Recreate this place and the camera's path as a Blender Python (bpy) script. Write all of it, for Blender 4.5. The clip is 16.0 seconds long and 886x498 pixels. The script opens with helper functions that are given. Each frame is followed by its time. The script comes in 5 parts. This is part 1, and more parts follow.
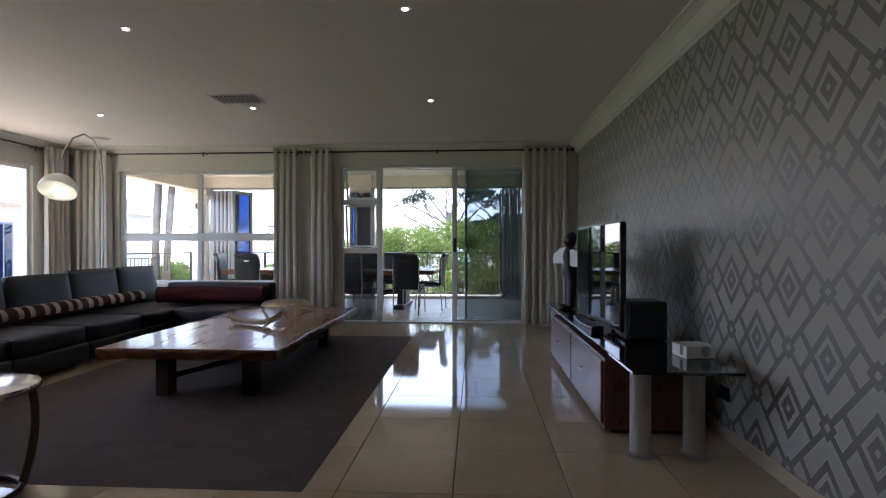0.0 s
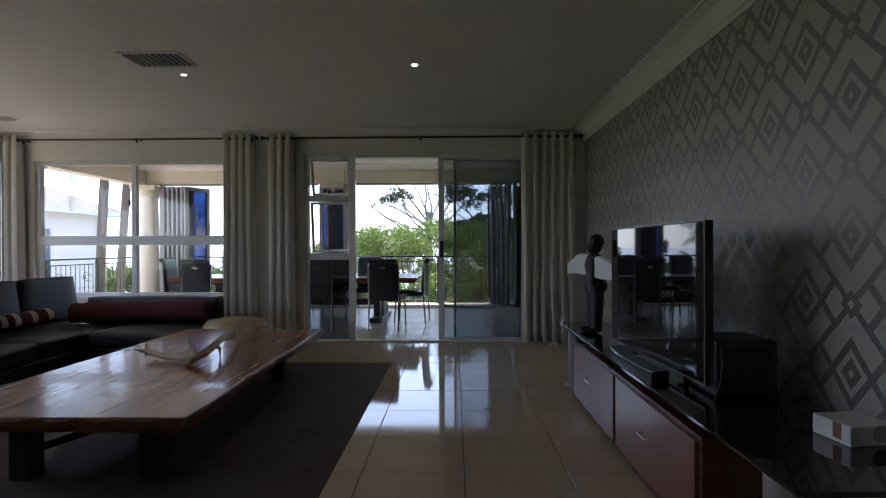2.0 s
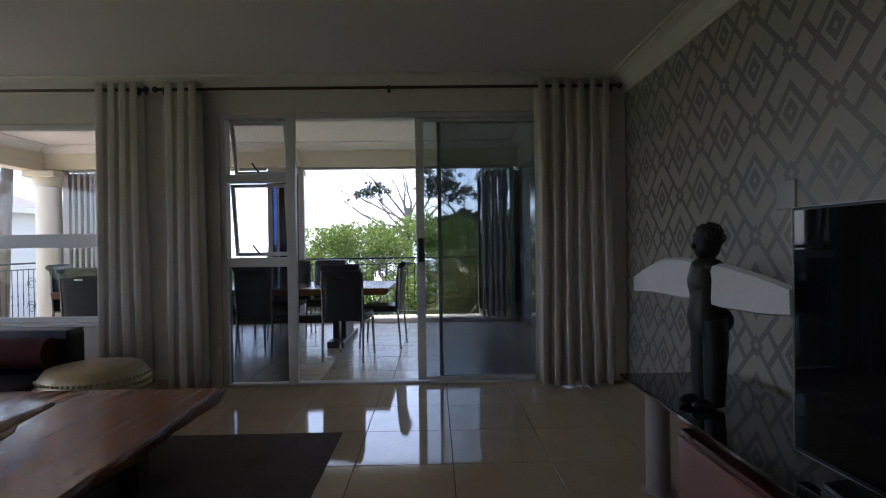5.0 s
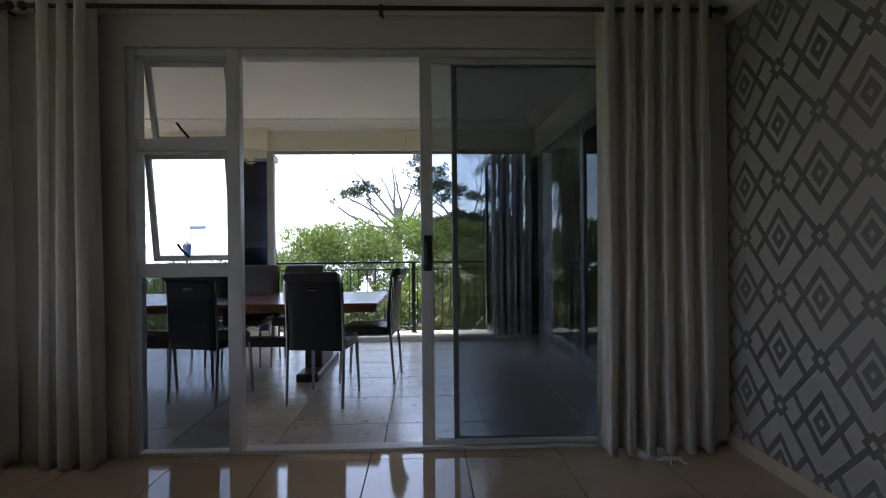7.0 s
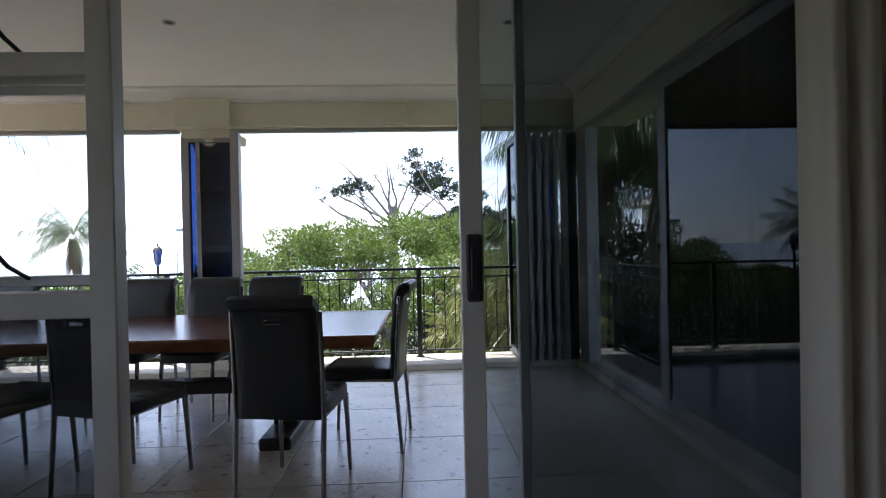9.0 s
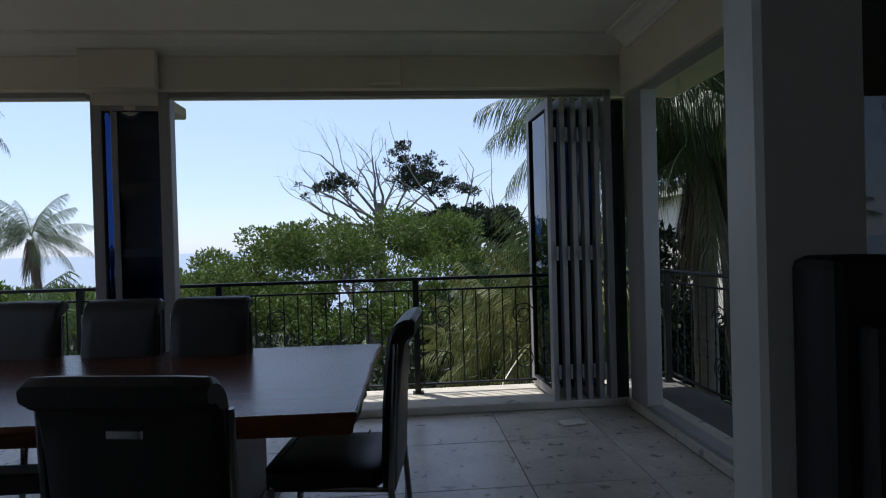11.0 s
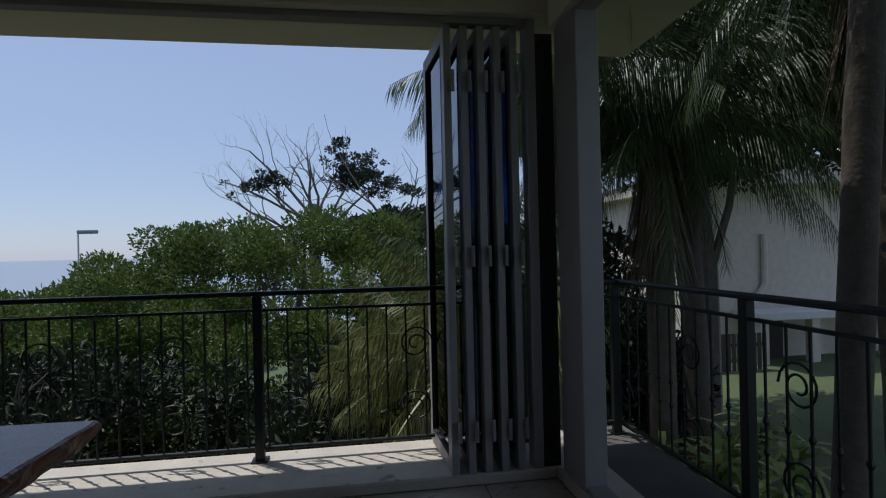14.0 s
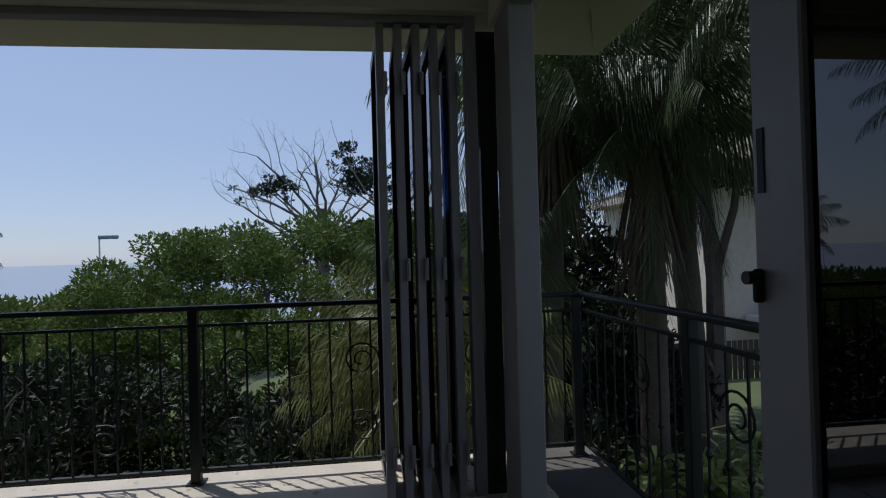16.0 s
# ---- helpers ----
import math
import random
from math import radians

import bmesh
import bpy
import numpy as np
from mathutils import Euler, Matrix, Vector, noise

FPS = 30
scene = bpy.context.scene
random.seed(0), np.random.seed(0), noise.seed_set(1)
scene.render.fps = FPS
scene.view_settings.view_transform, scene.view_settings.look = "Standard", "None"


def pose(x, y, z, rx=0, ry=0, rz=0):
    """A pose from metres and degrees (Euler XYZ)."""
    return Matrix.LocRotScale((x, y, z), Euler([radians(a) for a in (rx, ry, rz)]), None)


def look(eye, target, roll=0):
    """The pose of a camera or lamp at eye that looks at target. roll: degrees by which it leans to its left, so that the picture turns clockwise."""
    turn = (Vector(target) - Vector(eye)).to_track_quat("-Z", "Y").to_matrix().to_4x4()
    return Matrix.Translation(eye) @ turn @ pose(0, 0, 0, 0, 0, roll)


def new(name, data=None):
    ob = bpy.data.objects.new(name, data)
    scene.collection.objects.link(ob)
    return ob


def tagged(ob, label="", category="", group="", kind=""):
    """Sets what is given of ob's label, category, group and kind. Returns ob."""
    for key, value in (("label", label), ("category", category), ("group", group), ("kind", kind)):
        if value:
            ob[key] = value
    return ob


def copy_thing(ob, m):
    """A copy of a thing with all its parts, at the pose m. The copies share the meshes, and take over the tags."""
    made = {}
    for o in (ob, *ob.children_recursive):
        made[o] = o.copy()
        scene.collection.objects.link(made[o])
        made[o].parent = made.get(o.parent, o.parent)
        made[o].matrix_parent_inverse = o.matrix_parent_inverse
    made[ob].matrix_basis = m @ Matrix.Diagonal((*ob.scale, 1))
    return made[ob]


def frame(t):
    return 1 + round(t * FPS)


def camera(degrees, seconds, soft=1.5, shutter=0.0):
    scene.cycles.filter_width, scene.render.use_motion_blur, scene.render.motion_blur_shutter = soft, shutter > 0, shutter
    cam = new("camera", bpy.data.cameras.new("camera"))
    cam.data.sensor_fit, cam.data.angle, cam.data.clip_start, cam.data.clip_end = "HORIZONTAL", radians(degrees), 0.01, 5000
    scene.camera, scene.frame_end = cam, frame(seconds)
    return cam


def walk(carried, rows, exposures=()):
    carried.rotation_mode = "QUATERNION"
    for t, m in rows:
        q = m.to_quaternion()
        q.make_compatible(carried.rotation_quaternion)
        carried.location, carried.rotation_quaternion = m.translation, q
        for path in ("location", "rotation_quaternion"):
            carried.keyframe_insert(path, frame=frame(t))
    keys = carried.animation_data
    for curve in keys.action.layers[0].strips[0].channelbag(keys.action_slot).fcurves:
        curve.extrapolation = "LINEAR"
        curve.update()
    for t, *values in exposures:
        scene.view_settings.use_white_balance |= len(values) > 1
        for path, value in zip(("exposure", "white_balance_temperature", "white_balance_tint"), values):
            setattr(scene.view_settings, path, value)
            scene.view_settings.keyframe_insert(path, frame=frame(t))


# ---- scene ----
cam = camera(78.6, 16.0, soft=1.1)
PATH = [
    (0, (-0.013, -0.093, 1.255), (-0.134, 1.904, 1.247), 0.0),
    (0.5, (-0.024, 0.305, 1.272), (-0.132, 2.302, 1.27), 0.3),
    (1, (-0.097, 0.646, 1.274), (-0.185, 2.644, 1.273), 0.2),
    (1.5, (-0.18, 0.928, 1.272), (-0.235, 2.927, 1.27), -0.1),
    (2, (-0.187, 1.294, 1.313), (-0.227, 3.294, 1.306), -0.2),
    (2.5, (-0.216, 1.639, 1.308), (-0.239, 3.639, 1.303), -0.3),
    (3, (-0.23, 1.999, 1.312), (-0.234, 3.999, 1.301), -0.4),
    (3.5, (-0.197, 2.405, 1.322), (-0.195, 4.405, 1.308), -0.5),
    (4, (-0.209, 2.796, 1.295), (-0.196, 4.796, 1.289), -0.5),
    (4.5, (-0.218, 3.167, 1.293), (-0.193, 5.167, 1.283), -0.6),
    (5, (-0.225, 3.562, 1.335), (-0.194, 5.562, 1.319), -0.8),
    (7.5, (-0.446, 5.677, 1.316), (-0.36, 7.675, 1.313), -0.7),
    (8.5, (-0.539, 6.511, 1.35), (-0.446, 8.509, 1.342), -1.4),
    (9.2, (-0.557, 7.081, 1.359), (-0.455, 9.079, 1.354), -1.1),
    (11.3, (-0.645, 8.606, 1.416), (-0.485, 10.6, 1.401), -1.5),
    (11.5, (-0.616, 8.712, 1.4), (-0.448, 10.705, 1.386), -1.4),
    (12, (-0.548, 9.015, 1.396), (-0.347, 11.004, 1.385), -1.4),
    (12.5, (-0.47, 9.291, 1.369), (-0.234, 11.278, 1.363), -1.4),
    (13, (-0.343, 9.518, 1.366), (-0.062, 11.498, 1.362), -1.3),
    (13.5, (-0.089, 9.713, 1.369), (0.21, 11.69, 1.37), -1.3),
    (14, (0.113, 9.885, 1.355), (0.421, 11.861, 1.359), -1.3),
    (14.5, (0.283, 10.014, 1.364), (0.593, 11.99, 1.369), -1.4),
    (15, (0.418, 10.078, 1.364), (0.733, 12.053, 1.371), -1.6),
    (15.5, (0.514, 10.07, 1.375), (0.809, 12.048, 1.385), -1.5),
    (16, (0.6, 10.009, 1.399), (0.837, 11.995, 1.414), -1.6),
]
EXPOSURES = [(0.0, 3.15, 6400, 17), (1.5, 2.62, 6400, 17), (5.2, 2.38, 6400, 17), (7.4, 2.36, 6500, 17), (9.2, 2.24, 6500, 16), (11.3, 0.12, 6050, 12), (12.3, -0.06, 6050, 12), (13.3, -0.36, 6050, 13), (16.0, -0.36, 6050, 13)]
walk(cam, [(t, look(eye, target, roll)) for t, eye, target, roll in PATH], EXPOSURES)

SKY_STRENGTH, SUN_STRENGTH = 0.15, 3.5

# ---- world, sun and exposure ----
SUN = Vector((-0.375, 0.34, 1.0)).normalized()
world = bpy.data.worlds.new("sky_world")
scene.world = world
world.use_nodes = True
wn = world.node_tree.nodes
sky = wn.new("ShaderNodeTexSky")
sky.sky_type = "NISHITA"
sky.sun_disc = False
sky.sun_elevation = math.asin(SUN.z)
sky.sun_rotation = math.atan2(SUN.x, SUN.y)
sky.air_density, sky.dust_density, sky.ozone_density = 1.0, 0.35, 1.4
haze = wn.new("ShaderNodeMix")
haze.data_type = "RGBA"
haze.inputs["Factor"].default_value = 0.68
haze.inputs["B"].default_value = (3.1, 3.75, 5.1, 1)
world.node_tree.links.new(sky.outputs[0], haze.inputs["A"])
world.node_tree.links.new(haze.outputs["Result"], wn["Background"].inputs[0])
wn["Background"].inputs[1].default_value = SKY_STRENGTH
sun = new("sun", bpy.data.lights.new("sun", "SUN"))
sun.data.energy, sun.data.angle, sun.data.color = SUN_STRENGTH, radians(0.5), (1.0, 0.95, 0.87)
sun.matrix_world = look((0, 0, 40), tuple(Vector((0, 0, 40)) - SUN))


# ---- materials ----
def mat(name, color, rough=0.5, metal=0.0, var=0.12, scale=6.0, fine=60.0, bump=0.05, spec=0.5, coat=0.0, per_object=0.0, stretch=None, sub=0.0):
    """A surface with broad stains, fine grain and slight relief."""
    m = bpy.data.materials.new(name)
    m.use_nodes = True
    nt = m.node_tree
    n, l = nt.nodes, nt.links
    b = n["Principled BSDF"]
    b.inputs["Metallic"].default_value = metal
    b.inputs["Specular IOR Level"].default_value = spec
    b.inputs["Coat Weight"].default_value = coat
    tc = n.new("ShaderNodeTexCoord")
    src = tc.outputs["Object"]
    if stretch:
        mp = n.new("ShaderNodeMapping")
        mp.inputs["Scale"].default_value = stretch
        l.new(src, mp.inputs["Vector"])
        src = mp.outputs[0]
    broad, grain = n.new("ShaderNodeTexNoise"), n.new("ShaderNodeTexNoise")
    for node, s, d in ((broad, scale, 4), (grain, fine, 3)):
        node.inputs["Scale"].default_value, node.inputs["Detail"].default_value = s, d
        l.new(src, node.inputs["Vector"])
    add = n.new("ShaderNodeMath")
    add.operation = "ADD"
    l.new(broad.outputs["Fac"], add.inputs[0])
    half = n.new("ShaderNodeMath")
    half.operation = "MULTIPLY"
    half.inputs[1].default_value = 0.5
    l.new(grain.outputs["Fac"], half.inputs[0])
    l.new(half.outputs[0], add.inputs[1])
    rng = n.new("ShaderNodeMapRange")
    rng.inputs["From Min"].default_value, rng.inputs["From Max"].default_value = 0.4, 1.1
    rng.inputs["To Min"].default_value, rng.inputs["To Max"].default_value = 1 - var, 1 + var
    l.new(add.outputs[0], rng.inputs["Value"])
    value = rng.outputs[0]
    if per_object:
        oi = n.new("ShaderNodeObjectInfo")
        pr = n.new("ShaderNodeMapRange")
        pr.inputs["To Min"].default_value, pr.inputs["To Max"].default_value = 1 - per_object, 1 + per_object
        l.new(oi.outputs["Random"], pr.inputs["Value"])
        mu = n.new("ShaderNodeMath")
        mu.operation = "MULTIPLY"
        l.new(value, mu.inputs[0])
        l.new(pr.outputs[0], mu.inputs[1])
        value = mu.outputs[0]
    mul = n.new("ShaderNodeVectorMath")
    mul.operation = "SCALE"
    mul.inputs[0].default_value = color
    l.new(value, mul.inputs["Scale"])
    l.new(mul.outputs[0], b.inputs["Base Color"])
    rr = n.new("ShaderNodeMapRange")
    rr.inputs["To Min"].default_value, rr.inputs["To Max"].default_value = max(rough - 0.12 * rough - 0.01, 0), min(rough + 0.15 * rough + 0.01, 1)
    l.new(broad.outputs["Fac"], rr.inputs["Value"])
    l.new(rr.outputs[0], b.inputs["Roughness"])
    if bump:
        bp = n.new("ShaderNodeBump")
        bp.inputs["Strength"].default_value, bp.inputs["Distance"].default_value = bump, 0.01
        l.new(grain.outputs["Fac"], bp.inputs["Height"])
        l.new(bp.outputs[0], b.inputs["Normal"])
    return m


def glass(name, tint, gloss=1.0, rough=0.0):
    """A pane: clear or tinted, glossier at a slant."""
    m = bpy.data.materials.new(name)
    m.use_nodes = True
    n, l = m.node_tree.nodes, m.node_tree.links
    n.remove(n["Principled BSDF"])
    tr, gl, mx, lw, pw, ad = (n.new("ShaderNode" + k) for k in ("BsdfTransparent", "BsdfGlossy", "MixShader", "LayerWeight", "Math", "Math"))
    tr.inputs[0].default_value = (*tint, 1)
    gl.inputs["Roughness"].default_value = rough
    lw.inputs["Blend"].default_value = 0.5
    pw.operation, ad.operation = "POWER", "MULTIPLY_ADD"
    pw.inputs[1].default_value = 4.0
    ad.inputs[1].default_value, ad.inputs[2].default_value = 0.8, 0.04 * gloss
    for a, b in ((lw.outputs["Facing"], pw.inputs[0]), (pw.outputs[0], ad.inputs[0]), (ad.outputs[0], mx.inputs[0]), (tr.outputs[0], mx.inputs[1]), (gl.outputs[0], mx.inputs[2]), (mx.outputs[0], n["Material Output"].inputs[0])):
        l.new(a, b)
    return m


def glow(name, color, power):
    m = bpy.data.materials.new(name)
    m.use_nodes = True
    b = m.node_tree.nodes["Principled BSDF"]
    b.inputs["Base Color"].default_value = (0.8, 0.8, 0.8, 1)
    b.inputs["Emission Color"].default_value = (*color, 1)
    b.inputs["Emission Strength"].default_value = power
    return m


def leaf_mat(name, c1, c2, gloss=0.5, thin=0.22):
    """Leaves: a tone per leaf, some light through the blade."""
    m = bpy.data.materials.new(name)
    m.use_nodes = True
    n, l = m.node_tree.nodes, m.node_tree.links
    b = n["Principled BSDF"]
    geo = n.new("ShaderNodeNewGeometry")
    ramp = n.new("ShaderNodeMix")
    ramp.data_type = "RGBA"
    ramp.inputs["A"].default_value, ramp.inputs["B"].default_value = (*c1, 1), (*c2, 1)
    l.new(geo.outputs["Random Per Island"], ramp.inputs["Factor"])
    l.new(ramp.outputs["Result"], b.inputs["Base Color"])
    b.inputs["Roughness"].default_value = gloss
    tl, mx = n.new("ShaderNodeBsdfTranslucent"), n.new("ShaderNodeMixShader")
    l.new(ramp.outputs["Result"], tl.inputs[0])
    mx.inputs[0].default_value = thin
    l.new(b.outputs[0], mx.inputs[1])
    l.new(tl.outputs[0], mx.inputs[2])
    l.new(mx.outputs[0], n["Material Output"].inputs[0])
    return m


M = dict(
    plaster=mat("cream_plaster", (0.74, 0.71, 0.65), 0.85, var=0.05, bump=0.08),
    ceiling=mat("ceiling_paint", (0.80, 0.77, 0.72), 0.9, var=0.04, scale=1.5, bump=0.04),
    verandah_ceiling=mat("verandah_ceiling_paint", (0.86, 0.84, 0.79), 0.9, var=0.04, scale=1.5, bump=0.04),
    cornice=mat("cornice_paint", (0.82, 0.79, 0.73), 0.7, var=0.04),
    skirting=mat("skirting_tile", (0.62, 0.52, 0.38), 0.25, var=0.08),
    tile=mat("polished_tile", (0.62, 0.49, 0.34), 0.06, var=0.09, scale=3.0, fine=25, bump=0.0, per_object=0.04),
    grout=mat("dark_grout", (0.10, 0.085, 0.07), 0.9, var=0.2),
    frame=mat("white_aluminium", (0.72, 0.72, 0.71), 0.4, var=0.05),
    fold=mat("folding_aluminium", (0.36, 0.34, 0.335), 0.45, var=0.05),
    seal=mat("black_rubber", (0.02, 0.02, 0.022), 0.6, var=0.2),
    glass=glass("window_glass", (0.94, 0.94, 0.94)),
    glass_door=glass("door_glass", (0.64, 0.665, 0.68)),
    glass_low=glass("grey_glass", (0.54, 0.56, 0.58)),
    glass_blue=glass("tinted_glass", (0.10, 0.165, 0.33), 1.5),
    glass_dark=glass("dark_tinted_glass", (0.05, 0.06, 0.08), 2.2),
    curtain=mat("linen_curtain", (0.68, 0.64, 0.57), 0.95, var=0.08, scale=2, fine=300, bump=0.1),
    rod=mat("dark_bronze", (0.10, 0.08, 0.06), 0.35, metal=0.8, var=0.15),
    rug=mat("brown_rug", (0.115, 0.080, 0.068), 1.0, var=0.25, scale=5, fine=220, bump=0.6),
    wood=mat("amber_wood", (0.31, 0.12, 0.045), 0.26, var=0.12, scale=3, fine=40, stretch=(6, 0.5, 3), bump=0.03, coat=0.25),
    wood_edge=mat("bark_edge_wood", (0.24, 0.09, 0.035), 0.35, var=0.4, scale=8, fine=50, bump=0.5),
    leg_wood=mat("dark_wood", (0.035, 0.022, 0.018), 0.45, var=0.3),
    deck_wood=mat("redwood_slab", (0.14, 0.058, 0.036), 0.24, var=0.35, scale=3, fine=40, stretch=(0.5, 6, 3), bump=0.03, spec=0.35, coat=0.0),
    leather=mat("black_leather", (0.018, 0.017, 0.018), 0.42, var=0.25, scale=8, fine=150, bump=0.25),
    sofa=mat("charcoal_leather", (0.020, 0.021, 0.026), 0.48, var=0.25, scale=6, fine=120, bump=0.25),
    chrome=mat("chrome", (0.75, 0.75, 0.76), 0.12, metal=1.0, var=0.04, bump=0.0),
    leg_steel=mat("polished_leg_steel", (0.30, 0.30, 0.31), 0.22, metal=1.0, var=0.08, bump=0.0),
    steel=mat("brushed_steel", (0.5, 0.5, 0.5), 0.35, metal=1.0, var=0.08),
    mahogany=mat("mahogany_veneer", (0.13, 0.042, 0.028), 0.28, var=0.3, scale=4, fine=60, stretch=(3, 0.4, 3), bump=0.02, coat=0.2),
    drawer=mat("drawer_veneer", (0.23, 0.10, 0.075), 0.30, var=0.18, scale=4, fine=60, stretch=(3, 0.4, 3), bump=0.02, coat=0.2),
    pillar=mat("silver_lacquer", (0.40, 0.37, 0.34), 0.4, metal=0.3, var=0.06),
    black_glass=mat("black_glass", (0.012, 0.014, 0.014), 0.04, var=0.1, bump=0.0, coat=0.5),
    screen=mat("tv_screen", (0.006, 0.006, 0.007), 0.025, var=0.05, bump=0.0, spec=0.3),
    plastic=mat("black_plastic", (0.014, 0.014, 0.015), 0.4, var=0.15),
    white=mat("white_card", (0.74, 0.73, 0.71), 0.6, var=0.04),
    bone=mat("antler_bone", (0.56, 0.44, 0.30), 0.5, var=0.25, scale=14, fine=90, bump=0.3),
    brass=mat("hammered_brass", (0.52, 0.44, 0.29), 0.42, metal=0.75, var=0.2, scale=10),
    statue=mat("dark_statue", (0.012, 0.010, 0.010), 0.45, var=0.3),
    sleeve=mat("white_cloth", (0.72, 0.72, 0.71), 0.75, var=0.05),
    throw_red=mat("red_woven_throw", (0.085, 0.014, 0.016), 0.9, var=0.25, fine=200, bump=0.4),
    throw_white=mat("cream_woven_band", (0.52, 0.44, 0.39), 0.9, var=0.15, fine=200, bump=0.4),
    lamp_white=mat("lamp_shade_white", (0.80, 0.80, 0.76), 0.3, var=0.04),
    travertine=mat("travertine_tile", (0.58, 0.52, 0.44), 0.22, var=0.22, scale=4, fine=30, bump=0.25, per_object=0.07),
    slab=mat("sill_slab", (0.60, 0.55, 0.46), 0.7, var=0.15),
    # side ledge: dark base colour stands in for the shade on it
    ledge=mat("shade_dark_concrete", (0.13, 0.122, 0.11), 0.85, var=0.3, scale=3),
    iron=mat("black_iron", (0.012, 0.014, 0.013), 0.5, var=0.2),
    column=mat("column_plaster", (0.76, 0.70, 0.58), 0.8, var=0.06),
    beam=mat("verandah_paint", (0.76, 0.70, 0.56), 0.85, var=0.05),
    paving=mat("pale_paving", (0.42, 0.37, 0.31), 0.7, var=0.15),
    brick_wall=mat("terracotta_wall", (0.36, 0.16, 0.11), 0.85, var=0.2),
    roof=mat("clay_roof_tile", (0.075, 0.066, 0.062), 0.85, var=0.25, scale=4),
    beige=mat("beige_render", (0.60, 0.54, 0.46), 0.9, var=0.12),
    dead_bark=mat("dead_bark", (0.15, 0.135, 0.12), 0.95, var=0.3, scale=7, fine=30, bump=0.6),
    house=mat("white_render", (0.62, 0.61, 0.60), 0.85, var=0.06),
    shutter=mat("blue_shutter", (0.20, 0.26, 0.36), 0.6, var=0.1),
    bark=mat("grey_bark", (0.17, 0.14, 0.12), 0.9, var=0.35, scale=7, fine=30, bump=0.7),
    palm_bark=mat("palm_bark", (0.11, 0.09, 0.07), 0.95, var=0.35, scale=9, fine=30, bump=0.8),
    thatch=mat("dry_frond_fibre", (0.15, 0.11, 0.07), 0.95, var=0.35, scale=12, fine=60, bump=0.6),
    grass=mat("lawn", (0.085, 0.115, 0.045), 0.95, var=0.35, scale=0.8, fine=9, bump=0.5),
    sea=mat("sea_water", (0.26, 0.31, 0.36), 0.35, var=0.08, scale=0.01, fine=0.1, bump=0.0),
    leaf=leaf_mat("bright_leaf", (0.055, 0.105, 0.016), (0.145, 0.20, 0.04), 0.62, 0.30),
    # near-black leaf tone: shade among the shrubs is put into the colour
    leaf_dark=leaf_mat("shade_dark_leaf", (0.014, 0.024, 0.009), (0.030, 0.046, 0.014), 0.62, 0.10),
    palm_leaf=leaf_mat("palm_leaf", (0.05, 0.085, 0.03), (0.10, 0.135, 0.05), 0.42, 0.28),
    fan_leaf=leaf_mat("fan_palm_leaf", (0.13, 0.16, 0.05), (0.24, 0.24, 0.09), 0.35),
    lime_leaf=leaf_mat("lime_leaf", (0.20, 0.29, 0.06), (0.40, 0.45, 0.16), 0.4, 0.35),
)


